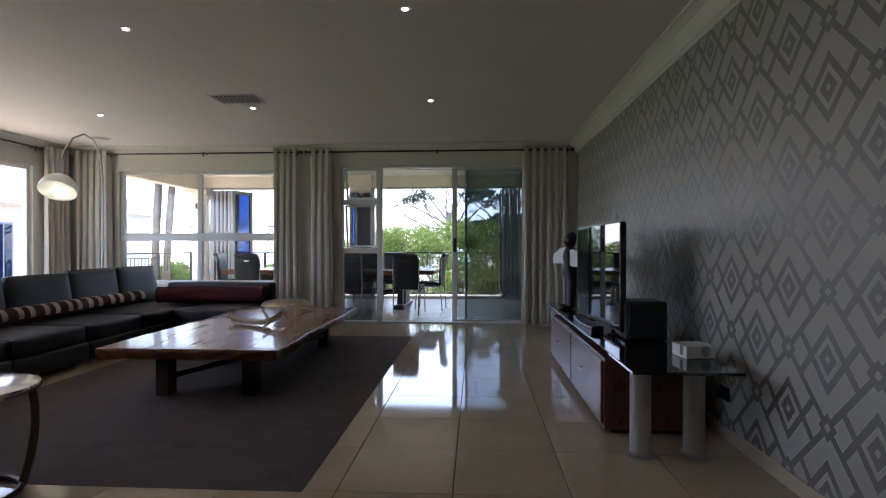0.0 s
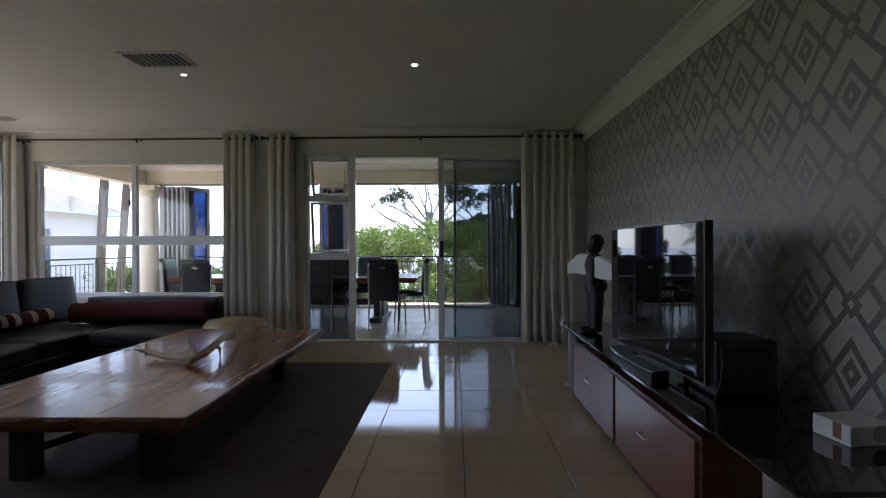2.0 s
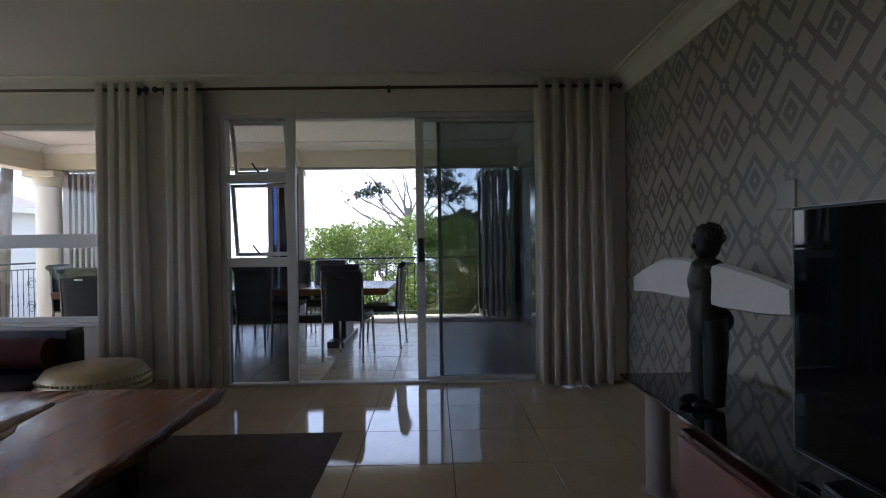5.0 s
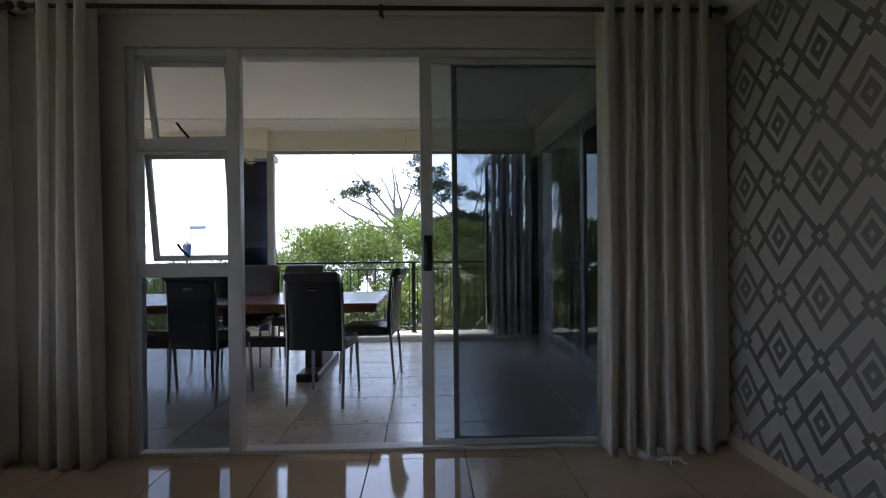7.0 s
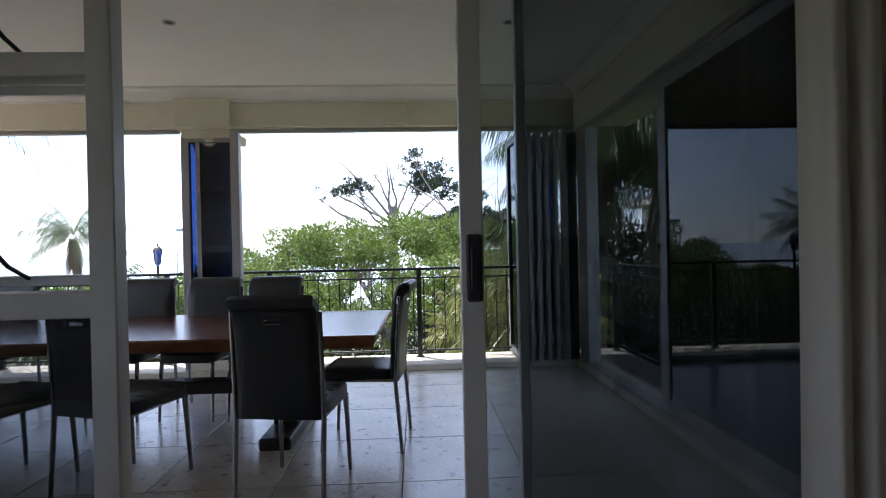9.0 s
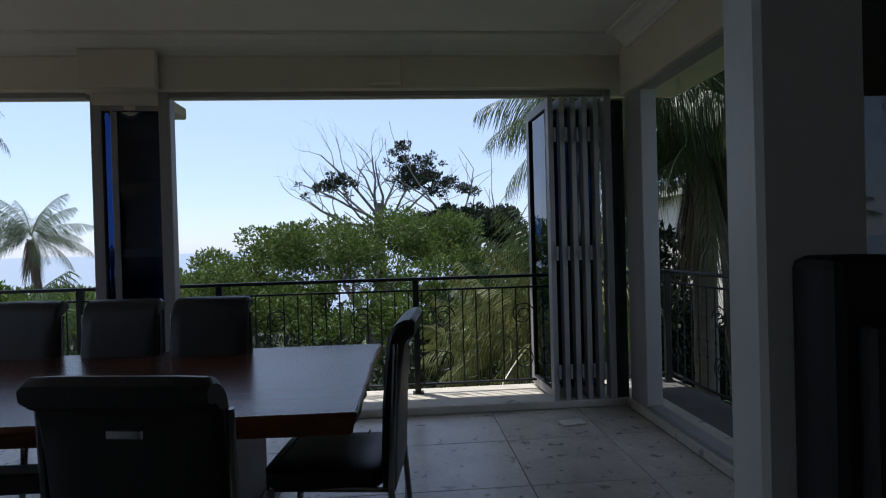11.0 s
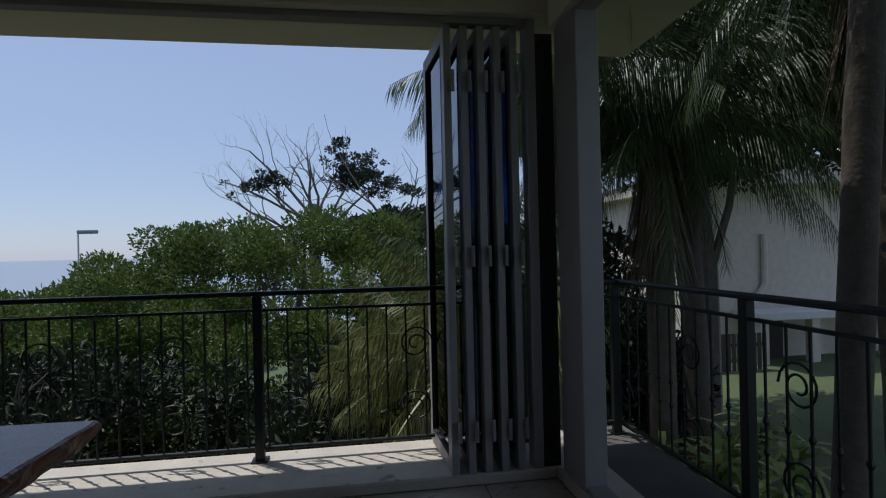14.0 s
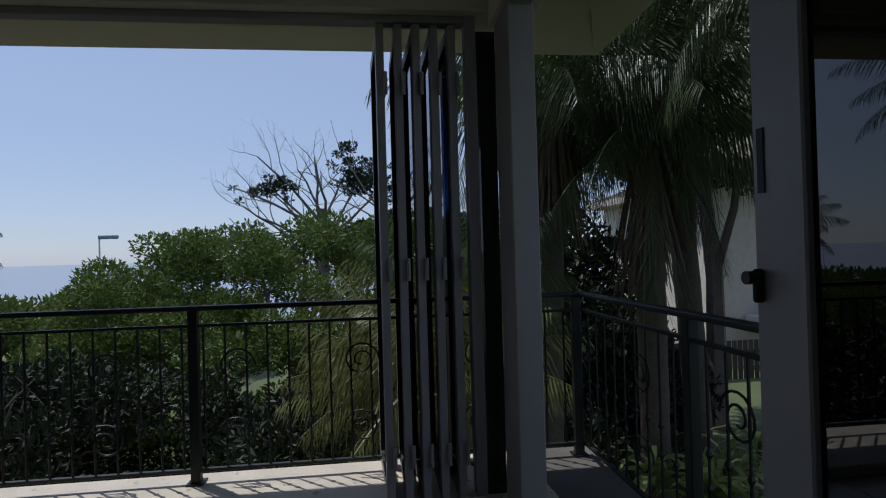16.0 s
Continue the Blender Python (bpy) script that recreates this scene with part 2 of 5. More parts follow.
def wallpaper():
    """Pale paper with a metallic lattice of nested diamonds."""
    m = mat("diamond_wallpaper", (0.45, 0.42, 0.375), 0.55, var=0.06, scale=2, fine=200, bump=0.02)
    n, l = m.node_tree.nodes, m.node_tree.links
    b = n["Principled BSDF"]
    base = b.inputs["Base Color"].links[0].from_socket
    sep = n.new("ShaderNodeSeparateXYZ")
    l.new(n["Texture Coordinate"].outputs["Object"], sep.inputs[0])

    def op(kind, a, c=None):
        node = n.new("ShaderNodeMath")
        node.operation = kind
        for k, v in enumerate((a, c)):
            if v is None:
                continue
            if isinstance(v, (int, float)):
                node.inputs[k].default_value = v
            else:
                l.new(v, node.inputs[k])
        return node.outputs[0]

    u, v = op("DIVIDE", op("SUBTRACT", sep.outputs["Y"], WP_Y), WP_W), op("DIVIDE", op("SUBTRACT", sep.outputs["Z"], WP_Z), WP_H)
    # two families of slanting lines; a motif stands in every cell between them
    p, q = op("ADD", u, v), op("SUBTRACT", u, v)
    dp, dq = (op("SUBTRACT", op("FRACT", op("ADD", k, 0.5)), 0.5) for k in (p, q))
    fp, fq = op("ABSOLUTE", dp), op("ABSOLUTE", dq)
    edge, least = op("MAXIMUM", fp, fq), op("MINIMUM", fp, fq)
    crossing = op("SUBTRACT", 0.5, least)
    # the motif's own, steeper slant
    su, sv = op("MULTIPLY", op("ADD", dp, dq), 0.5 * WP_W / 0.147), op("MULTIPLY", op("SUBTRACT", dp, dq), 0.5 * WP_H / 0.172)
    r1, r2 = op("ADD", su, sv), op("SUBTRACT", su, sv)
    a1, a2 = op("ABSOLUTE", r1), op("ABSOLUTE", r2)
    motif = op("MAXIMUM", a1, a2)
    sideways = op("GREATER_THAN", op("MULTIPLY", r1, r2), 0.0)

    def band(src, lo, hi):
        return op("MULTIPLY", op("GREATER_THAN", src, lo), op("LESS_THAN", src, hi))

    def most(*parts):
        out = parts[0]
        for x in parts[1:]:
            out = op("MAXIMUM", out, x)
        return out

    def drawn(g):
        """Lattice with small diamonds at its crossings, and in each cell a ring with crossed arms round a core, grown by g."""
        lattice = op("GREATER_THAN", edge, 0.460 - g)
        knot = band(crossing, 0.035 - g, 0.11 + g)
        hole = op("LESS_THAN", crossing, 0.035 - g)
        ring = band(motif, 0.66 - 4 * g, 1.0 + 4 * g)
        arms = op("MULTIPLY", sideways, most(band(a1, 0.66 - 4 * g, 1.0 + 4 * g), band(a2, 0.66 - 4 * g, 1.0 + 4 * g)))
        arms = op("MULTIPLY", arms, op("GREATER_THAN", op("MINIMUM", a1, a2), 0.66))
        core = band(motif, 0.12 - 3 * g, 0.45 + 4 * g)
        shapes = op("MULTIPLY", most(lattice, ring, arms, core), op("SUBTRACT", 1.0, hole))
        return most(shapes, knot)

    mask, rim = drawn(0.0), drawn(0.010)
    thin = n.new("ShaderNodeMix")
    thin.data_type = "RGBA"
    l.new(rim, thin.inputs["Factor"])
    l.new(base, thin.inputs["A"])
    thin.inputs["B"].default_value = (0.52, 0.50, 0.46, 1)
    base = thin.outputs["Result"]
    mix = n.new("ShaderNodeMix")
    mix.data_type = "RGBA"
    l.new(mask, mix.inputs["Factor"])
    l.new(base, mix.inputs["A"])
    mix.inputs["B"].default_value = (0.25, 0.235, 0.215, 1)
    l.new(mix.outputs["Result"], b.inputs["Base Color"])
    l.new(op("MULTIPLY", mask, 0.35), b.inputs["Metallic"])
    l.new(op("SUBTRACT", 0.62, op("MULTIPLY", mask, 0.17)), b.inputs["Roughness"])
    return m




def pitted(m, scale, least, depth):
    """Dark pits and stains of their own shape on a stone surface."""
    n, l = m.node_tree.nodes, m.node_tree.links
    b = n["Principled BSDF"]
    src = b.inputs["Base Color"].links[0].from_socket
    oi, tc, off = n.new("ShaderNodeObjectInfo"), n.new("ShaderNodeTexCoord"), n.new("ShaderNodeVectorMath")
    off.operation = "ADD"
    l.new(tc.outputs["Object"], off.inputs[0])
    mu = n.new("ShaderNodeMath")
    mu.operation = "MULTIPLY"
    mu.inputs[1].default_value = 37.0
    l.new(oi.outputs["Random"], mu.inputs[0])
    l.new(mu.outputs[0], off.inputs[1])
    no = n.new("ShaderNodeTexNoise")
    no.inputs["Scale"].default_value, no.inputs["Detail"].default_value = scale, 6
    l.new(off.outputs[0], no.inputs["Vector"])
    mr = n.new("ShaderNodeMapRange")
    mr.inputs["From Min"].default_value, mr.inputs["From Max"].default_value = least, least + 0.06
    mr.inputs["To Min"].default_value, mr.inputs["To Max"].default_value = 1.0, depth
    l.new(no.outputs["Fac"], mr.inputs["Value"])
    sc = n.new("ShaderNodeVectorMath")
    sc.operation = "SCALE"
    l.new(src, sc.inputs[0])
    l.new(mr.outputs[0], sc.inputs["Scale"])
    l.new(sc.outputs[0], b.inputs["Base Color"])


pitted(M["travertine"], 14.0, 0.62, 0.50)
pitted(M["rug"], 3.0, 0.62, 0.75)
pitted(M["slab"], 9.0, 0.63, 0.5)
WP_W, WP_H, WP_Y, WP_Z = 0.634, 0.634, 6.012, 1.68
M["wallpaper"] = wallpaper()


# ---- mesh tools ----
def part(name, bm, material, parent=None, label="", smooth=False, materials=()):
    """Link a bmesh as one object under its thing."""
    me = bpy.data.meshes.new(name)
    bmesh.ops.recalc_face_normals(bm, faces=bm.faces)
    bm.to_mesh(me)
    bm.free()
    for m in (material, *materials):
        me.materials.append(m)
    if smooth:
        me.polygons.foreach_set("use_smooth", [True] * len(me.polygons))
        me.set_sharp_from_angle(angle=radians(40))
    ob = new(name, me)
    ob.parent = parent
    if label:
        ob["label"] = label
    return ob


def thing(name, label, category, at=(0, 0, 0), turn=0.0, group="", kind=""):
    """An empty at a thing's base, that holds its parts."""
    e = new(name)
    e.empty_display_size = 0.1
    e.matrix_basis = pose(*at, 0, 0, turn)
    return tagged(e, label, category, group, kind)


def raw(name, verts, faces, material, parent=None, label="", smooth=False):
    me = bpy.data.meshes.new(name)
    me.from_pydata([tuple(v) for v in verts], [], [tuple(f) for f in faces])
    me.materials.append(material)
    if smooth:
        me.polygons.foreach_set("use_smooth", [True] * len(me.polygons))
    ob = new(name, me)
    ob.parent = parent
    if label:
        ob["label"] = label
    return ob


def box(bm, x0, x1, y0, y1, z0, z1, bev=0.0, seg=1, turn=None):
    m = Matrix.Translation(((x0 + x1) / 2, (y0 + y1) / 2, (z0 + z1) / 2))
    if turn is not None:
        m = m @ turn
    v = bmesh.ops.create_cube(bm, size=1, matrix=m @ Matrix.Diagonal((abs(x1 - x0), abs(y1 - y0), abs(z1 - z0), 1)))["verts"]
    if bev:
        e = list({e for a in v for e in a.link_edges})
        r = bmesh.ops.bevel(bm, geom=e, offset=bev, segments=seg, affect="EDGES", profile=0.5)
        v = list({w for f in r["faces"] for w in f.verts} | {w for w in v if w.is_valid})
    return v


def boxed(*a, **k):
    bm = bmesh.new()
    box(bm, *a, **k)
    return bm


def rod(bm, p0, p1, r0, r1=None, n=10):
    p0, p1 = Vector(p0), Vector(p1)
    d = p1 - p0
    m = Matrix.Translation((p0 + p1) / 2) @ d.to_track_quat("Z", "Y").to_matrix().to_4x4()
    return bmesh.ops.create_cone(bm, cap_ends=True, segments=n, radius1=r0, radius2=r0 if r1 is None else r1, depth=d.length, matrix=m)["verts"]


def tube(bm, pts, r, n=8, ends=True):
    """A round bar along a line of points; r is one radius or one for each point."""
    pts = [Vector(p) for p in pts]
    rs = r if isinstance(r, (list, tuple)) else [r] * len(pts)
    rings = []
    side = None
    for k, p in enumerate(pts):
        d = (pts[min(k + 1, len(pts) - 1)] - pts[max(k - 1, 0)]).normalized()
        if side is None:
            side = d.orthogonal().normalized()
        side = (side - d * side.dot(d)).normalized()
        up = d.cross(side)
        rings.append([bm.verts.new(p + rs[k] * (math.cos(a) * side + math.sin(a) * up)) for a in (2 * math.pi * j / n for j in range(n))])
    for a, b in zip(rings, rings[1:]):
        for j in range(n):
            bm.faces.new((a[j], a[(j + 1) % n], b[(j + 1) % n], b[j]))
    if ends:
        bm.faces.new(rings[0][::-1])
        bm.faces.new(rings[-1])


def tubed(pts, r, n=8):
    bm = bmesh.new()
    tube(bm, pts, r, n)
    return bm


def lathe(profile, n=24, at=(0, 0, 0)):
    """A turned shape from (radius, height) pairs."""
    bm = bmesh.new()
    rings = []
    for r, z in profile:
        rings.append([bm.verts.new((at[0] + max(r, 1e-4) * math.cos(a), at[1] + max(r, 1e-4) * math.sin(a), at[2] + z)) for a in (2 * math.pi * j / n for j in range(n))])
    for a, b in zip(rings, rings[1:]):
        for j in range(n):
            bm.faces.new((a[j], a[(j + 1) % n], b[(j + 1) % n], b[j]))
    bm.faces.new(rings[0][::-1])
    bm.faces.new(rings[-1])
    return bm


def arc(p0, p1, p2, n=10):
    p0, p1, p2 = Vector(p0), Vector(p1), Vector(p2)
    return [(1 - t) ** 2 * p0 + 2 * t * (1 - t) * p1 + t * t * p2 for t in (k / n for k in range(n + 1))]


def wall(name, x0, x1, y0, y1, z0, z1, material, holes=(), axis="x"):
    """A wall with openings through it; holes are (from, to, bottom, top) along its axis."""
    bm = bmesh.new()
    lo, hi = (x0, x1) if axis == "x" else (y0, y1)
    cuts = sorted({lo, hi, *(c for h in holes for c in h[:2])})
    for a, b in zip(cuts, cuts[1:]):
        spans = sorted((h[2], h[3]) for h in holes if h[0] <= a + 1e-6 and h[1] >= b - 1e-6)
        z = z0
        for s in (*spans, (z1, z1)):
            if s[0] > z + 1e-4:
                if axis == "x":
                    box(bm, a, b, y0, y1, z, s[0])
                else:
                    box(bm, x0, x1, a, b, z, s[0])
            z = max(z, s[1])
    ob = part(name, bm, material)
    return tagged(ob, kind="structure")


# ---- the room ----
XL, XR, YB, YW, ZC = -6.95, 1.62, -2.6, 8.74, 2.93
V_Y, V_XR, V_XL, V_ZC = 12.95, 1.28, -6.95, 3.0
WIN = (-6.05, -3.02, 0.64, 2.53)
UNIT = (-2.26, 1.36, 0.0, 2.61)

S = dict(kind="structure")
floor = tagged(part("floor", boxed(XL - 0.2, XR + 0.2, YB - 0.2, YW + 0.2, -0.2, -0.006), M["grout"]), "polished cream porcelain tile floor with dark joints", "floor", **S)
wall("wall_east", XR, XR + 0.2, YB - 0.2, YW + 0.2, 0, ZC + 0.2, M["wallpaper"], axis="y")
tagged(bpy.data.objects["wall_east"], "wall with pale diamond-lattice metallic wallpaper", "wall")
wall("wall_north", XL - 0.2, XR, YW, YW + 0.2, 0, ZC + 0.2, M["plaster"], holes=(WIN, UNIT))
LW = (2.2, 8.0, 0.64, 2.53)
wall("wall_west", XL - 0.2, XL, YB - 0.2, YW, 0, ZC + 0.2, M["plaster"], holes=(LW,), axis="y")
wall("wall_south", XL, XR, YB - 0.2, YB, 0, ZC + 0.2, M["plaster"])
tagged(part("ceiling", boxed(XL, XR, YB, YW, ZC, ZC + 0.2), M["ceiling"]), "smooth cream painted ceiling", "ceiling", **S)


def cornice(name, pts, inward, z, size=0.17):
    """A coved moulding along a straight wall; inward is the way into the room."""
    bm = bmesh.new()
    prof = [(0, -size), (0.018, -size), (0.022, -size * 0.86), (0.04, -size * 0.80), (0.055, -size * 0.62), (0.10, -size * 0.30), (0.145, -size * 0.17), (0.15, -size * 0.12), (0.175, -0.02), (0.175, 0), (0, 0)]
    a, b, d = Vector((*pts[0], z)), Vector((*pts[1], z)), Vector((*inward, 0))
    ra = [bm.verts.new(a + d * (p + 0.002) + Vector((0, 0, q - 0.002))) for p, q in prof]
    rb = [bm.verts.new(b + d * (p + 0.002) + Vector((0, 0, q - 0.002))) for p, q in prof]
    for j in range(len(prof)):
        k = (j + 1) % len(prof)
        bm.faces.new((ra[j], ra[k], rb[k], rb[j]))
    bm.faces.new(ra)
    bm.faces.new(rb[::-1])
    return tagged(part(name, bm, M["cornice"]), "stepped white plaster cornice under the ceiling", "cornice", **S)


cornice("trim_cornice_east", ((XR, YB), (XR, YW)), (-1, 0), ZC)
cornice("trim_cornice_north", ((XL, YW), (XR - 0.18, YW)), (0, -1), ZC, 0.12)
cornice("trim_cornice_west", ((XL, YB), (XL, YW - 0.18)), (1, 0), ZC, 0.14)
tagged(part("baseboard_east", boxed(XR - 0.015, XR - 0.002, YB, YW, 0, 0.09, bev=0.004), M["skirting"]), "cream tile skirting along the wall", "skirting", **S)
tagged(part("baseboard_north", boxed(XL, UNIT[0] - 0.1, YW - 0.015, YW - 0.002, 0, 0.09, bev=0.004), M["skirting"]), "cream tile skirting along the wall", "skirting", **S)


# ---- windows and doors ----
def rect_frame(bm, x0, x1, z0, z1, y0, y1, w, bev=0.004):
    """Four bars of a frame in the x-z plane."""
    box(bm, x0, x0 + w, y0, y1, z0, z1, bev)
    box(bm, x1 - w, x1, y0, y1, z0, z1, bev)
    box(bm, x0 + w, x1 - w, y0 + 0.002, y1 - 0.002, z1 - w, z1, bev)
    box(bm, x0 + w, x1 - w, y0 + 0.002, y1 - 0.002, z0, z0 + w, bev)


def framed(x0, x1, z0, z1, y0, y1, w):
    bm = bmesh.new()
    rect_frame(bm, x0, x1, z0, z1, y0, y1, w)
    return bm


def pane(x0, x1, z0, z1, y, material, parent, name="pane"):
    ob = part(name, boxed(x0, x1, y - 0.003, y + 0.003, z0, z1), material, parent)
    ob.visible_shadow = False
    return ob


win = thing("window_1", "white aluminium window with a transom and mullion", "window", **S)
x0, x1, z0, z1 = WIN
y = YW + 0.05
part("window_frame", framed(x0, x1, z0, z1, y, y + 0.07, 0.05), M["frame"], win)
part("transom", boxed(x0 + 0.05, x1 - 0.05, y - 0.005, y + 0.075, 1.355, 1.485, 0.004), M["frame"], win)
for a, b in ((0.69, 1.355), (1.485, 2.48)):
    part("mullion", boxed(-4.70, -4.63, y - 0.002, y + 0.072, a, b, 0.004), M["frame"], win)
part("window_latch", boxed(-4.73, -4.705, y - 0.03, y, 1.90, 1.99, 0.005), M["seal"], win, "small black latch")
part("window_sill", boxed(x0 - 0.04, x1 + 0.04, YW - 0.05, YW + 0.05, z0 - 0.035, z0 - 0.002, 0.006), M["frame"], win)
for a, b in ((x0 + 0.05, -4.70), (-4.63, x1 - 0.05)):
    for c, d in ((0.69, 1.355), (1.485, 2.48)):
        pane(a, b, c, d, y + 0.035, M["glass"], win)

west = thing("window_2", "white aluminium window in the side wall", "window", **S)
bm = bmesh.new()
ya, yb, z0, z1 = LW
x = XL - 0.12
for a, b, c, d in ((ya, ya + 0.06, z0, z1), (yb - 0.06, yb, z0, z1), (ya + 0.06, yb - 0.06, z0, z0 + 0.06), (ya + 0.06, yb - 0.06, z1 - 0.06, z1)):
    box(bm, x, x + 0.07, a, b, c, d, 0.004)
part("window_frame", bm, M["frame"], west)
for k in (1, 2):
    c = ya + (yb - ya) * k / 3
    part("mullion", boxed(x + 0.002, x + 0.068, c - 0.035, c + 0.035, z0 + 0.06, z1 - 0.06, 0.004), M["frame"], west)
for k in range(3):
    g = part("pane", boxed(x + 0.032, x + 0.038, ya + (yb - ya) * k / 3 + 0.04, ya + (yb - ya) * (k + 1) / 3 - 0.04, z0 + 0.06, z1 - 0.06), M["glass"], west)
    g.visible_shadow = False

# the sliding door unit with its opening side lights
door = thing("door_1", "white aluminium sliding patio door, slid open, with glass panels", "sliding door", **S)
x0, x1, z0, z1 = UNIT
y = YW + 0.03
bm = bmesh.new()
for a, b, c in ((x0, x0 + 0.05, 0.12), (-1.64, -1.553, 0.075), (x1 - 0.05, x1, 0.12)):
    box(bm, a, b, y, y + c, 0.0, z1, 0.004)
box(bm, x0 + 0.05, -1.64, y + 0.002, y + 0.118, z1 - 0.05, z1, 0.004)
box(bm, -1.545, x1 - 0.05, y + 0.002, y + 0.118, z1 - 0.05, z1, 0.004)
part("door_frame", bm, M["frame"], door)
part("threshold", boxed(x0 + 0.05, x1 - 0.05, y + 0.004, y + 0.116, -0.004, 0.022, 0.004), M["frame"], door)
bm = bmesh.new()
box(bm, x0 + 0.05, -1.64, y + 0.01, y + 0.11, 1.955, 2.035, 0.004)
box(bm, x0 + 0.05, -1.64, y + 0.01, y + 0.11, 1.145, 1.235, 0.004)
part("transom", bm, M["frame"], door)
pane(x0 + 0.05, -1.64, 0.03, 1.145, y + 0.06, M["glass_low"], door)


def sash(z_lo, z_hi, tilt):
    """A top-hung sash, pushed out at the bottom, with its stay."""
    w0, w1 = x0 + 0.06, -1.65
    h = z_hi - z_lo
    s = part("sash", framed(w0, w1, -h, 0, -0.018, 0.018, 0.035), M["frame"], door)
    s.matrix_basis = pose(0, y + 0.10, z_hi, tilt, 0, 0)
    g = part("sash_pane", boxed(w0 + 0.035, w1 - 0.035, -0.003, 0.003, -h + 0.035, -0.035), M["glass"], s)
    g.visible_shadow = False
    part("sash_stay", tubed([(-1.96, -0.02, -h + 0.03), (-1.97, -0.10, -h + 0.09), (-1.99, -0.11, -h + 0.13)], 0.008, 6), M["seal"], s, "black peg stay")


sash(2.04, 2.555, 14)
sash(1.24, 1.95, 9)

# sliding leaf and the fixed leaf behind it
bm = bmesh.new()
for a, b, c, d in ((-0.40, -0.32, 0.03, z1 - 0.055), (0.93, 0.98, 0.03, z1 - 0.055), (-0.32, 0.93, 0.03, 0.062), (-0.32, 0.93, z1 - 0.09, z1 - 0.055)):
    box(bm, a, b, y + 0.012, y + 0.052, c, d, 0.004)
leaf_1 = part("sliding_leaf", bm, M["frame"], door)
pane(-0.32, 0.93, 0.062, z1 - 0.09, y + 0.032, M["glass_door"], leaf_1)
leaf_2 = part("sliding_leaf", framed(-0.19, x1 - 0.05, 0.026, z1 - 0.055, y + 0.064, y + 0.104, 0.036), M["frame"], door)
pane(-0.154, x1 - 0.086, 0.062, z1 - 0.091, y + 0.084, M["glass_door"], leaf_2)
lock = part("lock_case", boxed(-0.382, -0.33, y - 0.028, y + 0.012, 1.17, 1.40, 0.008, 2), M["seal"], leaf_1, "black lock case with pull")
part("pull", boxed(-0.370, -0.342, y - 0.045, y - 0.028, 1.21, 1.36, 0.006, 2), M["seal"], lock)


# ---- curtains ----
def curtain(x_a, x_b, yc, z_lo, z_hi, folds, depth=0.055, seed=1, along="x", off=0.0):
    """A hanging cloth with deep, uneven folds."""
    rnd = random.Random(seed)
    nu, nv = folds * 12, 18
    ph = [rnd.uniform(-0.5, 0.5) for _ in range(folds + 2)]
    am = [rnd.uniform(0.7, 1.25) for _ in range(folds + 2)]
    verts, faces = [], []
    for j in range(nv + 1):
        v = j / nv
        for i in range(nu + 1):
            u = i / nu
            k = min(int(u * folds), folds)
            loc = u * folds - k
            mixp = ph[k] * (1 - loc) + ph[k + 1] * loc
            amp = (am[k] * (1 - loc) + am[k + 1] * loc) * depth * (0.85 + 0.25 * (1 - v))
            a = 2 * math.pi * (u * folds) + mixp * (1 - v) * 1.2
            wx = math.sin(a * 2) * 0.012 + 0.010 * math.sin(3.1 * (1 - v) + 5 * u)
            wy = math.cos(a) * amp + 0.3 * amp * math.sin(2 * a + 1)
            xx = x_a + (x_b - x_a) * u + wx
            zz = z_lo + (z_hi - z_lo) * v + (0.012 * math.sin(a + 1) if j == 0 else 0)
            verts.append((xx, yc + wy, zz) if along == "x" else (yc + wy, xx, zz))
    for j in range(nv):
        for i in range(nu):
            a = j * (nu + 1) + i
            faces.append((a, a + 1, a + nu + 2, a + nu + 1))
    ob = raw("curtain", verts, faces, M["curtain"], None, "", True)
    so = ob.modifiers.new("thickness", "SOLIDIFY")
    so.thickness = 0.004
    tagged(ob, "floor-length cream linen eyelet curtain drawn aside", "curtain", "cream curtains")
    return ob


CY = 8.60
curtain(-6.72, -6.12, CY, 0.02, 2.86, 5, seed=1)
curtain(-3.34, -2.90, CY, 0.02, 2.86, 4, seed=2)
curtain(-2.72, -2.36, CY, 0.02, 2.86, 3, seed=3)
curtain(0.725, 1.46, CY, 0.02, 2.86, 6, seed=4)
curtain(8.08, 8.50, XL + 0.13, 0.02, 2.86, 4, seed=5, along="y")


def curtain_rod(a, b, along="x"):
    t = thing("curtain_rod", "dark bronze curtain rod with brackets", "curtain rod", group="curtain rods")
    p, q = ((a, CY, 2.80), (b, CY, 2.80)) if along == "x" else ((XL + 0.13, a, 2.80), (XL + 0.13, b, 2.80))
    bm = bmesh.new()
    rod(bm, p, q, 0.014, n=12)
    part("pole", bm, M["rod"], t, smooth=True)
    for e in (p, q):
        bm = bmesh.new()
        bmesh.ops.create_uvsphere(bm, u_segments=12, v_segments=8, radius=0.028, matrix=Matrix.Translation(e))
        part("finial", bm, M["rod"], t, smooth=True)
    for k in (0.02, 0.5, 0.98):
        c = Vector(p).lerp(Vector(q), k)
        w = Vector((0, YW - CY, 0)) if along == "x" else Vector((-0.13, 0, 0))
        bm = bmesh.new()
        rod(bm, c, c + w * 0.99, 0.009, n=8)
        box(bm, c.x - 0.012, c.x + 0.012, c.y - 0.012, c.y + 0.012, c.z - 0.05, c.z + 0.02, 0.003)
        part("bracket", bm, M["rod"], t)


curtain_rod(-6.15, -2.86)
curtain_rod(-2.78, 1.52)
curtain_rod(2.0, 8.02, "y")


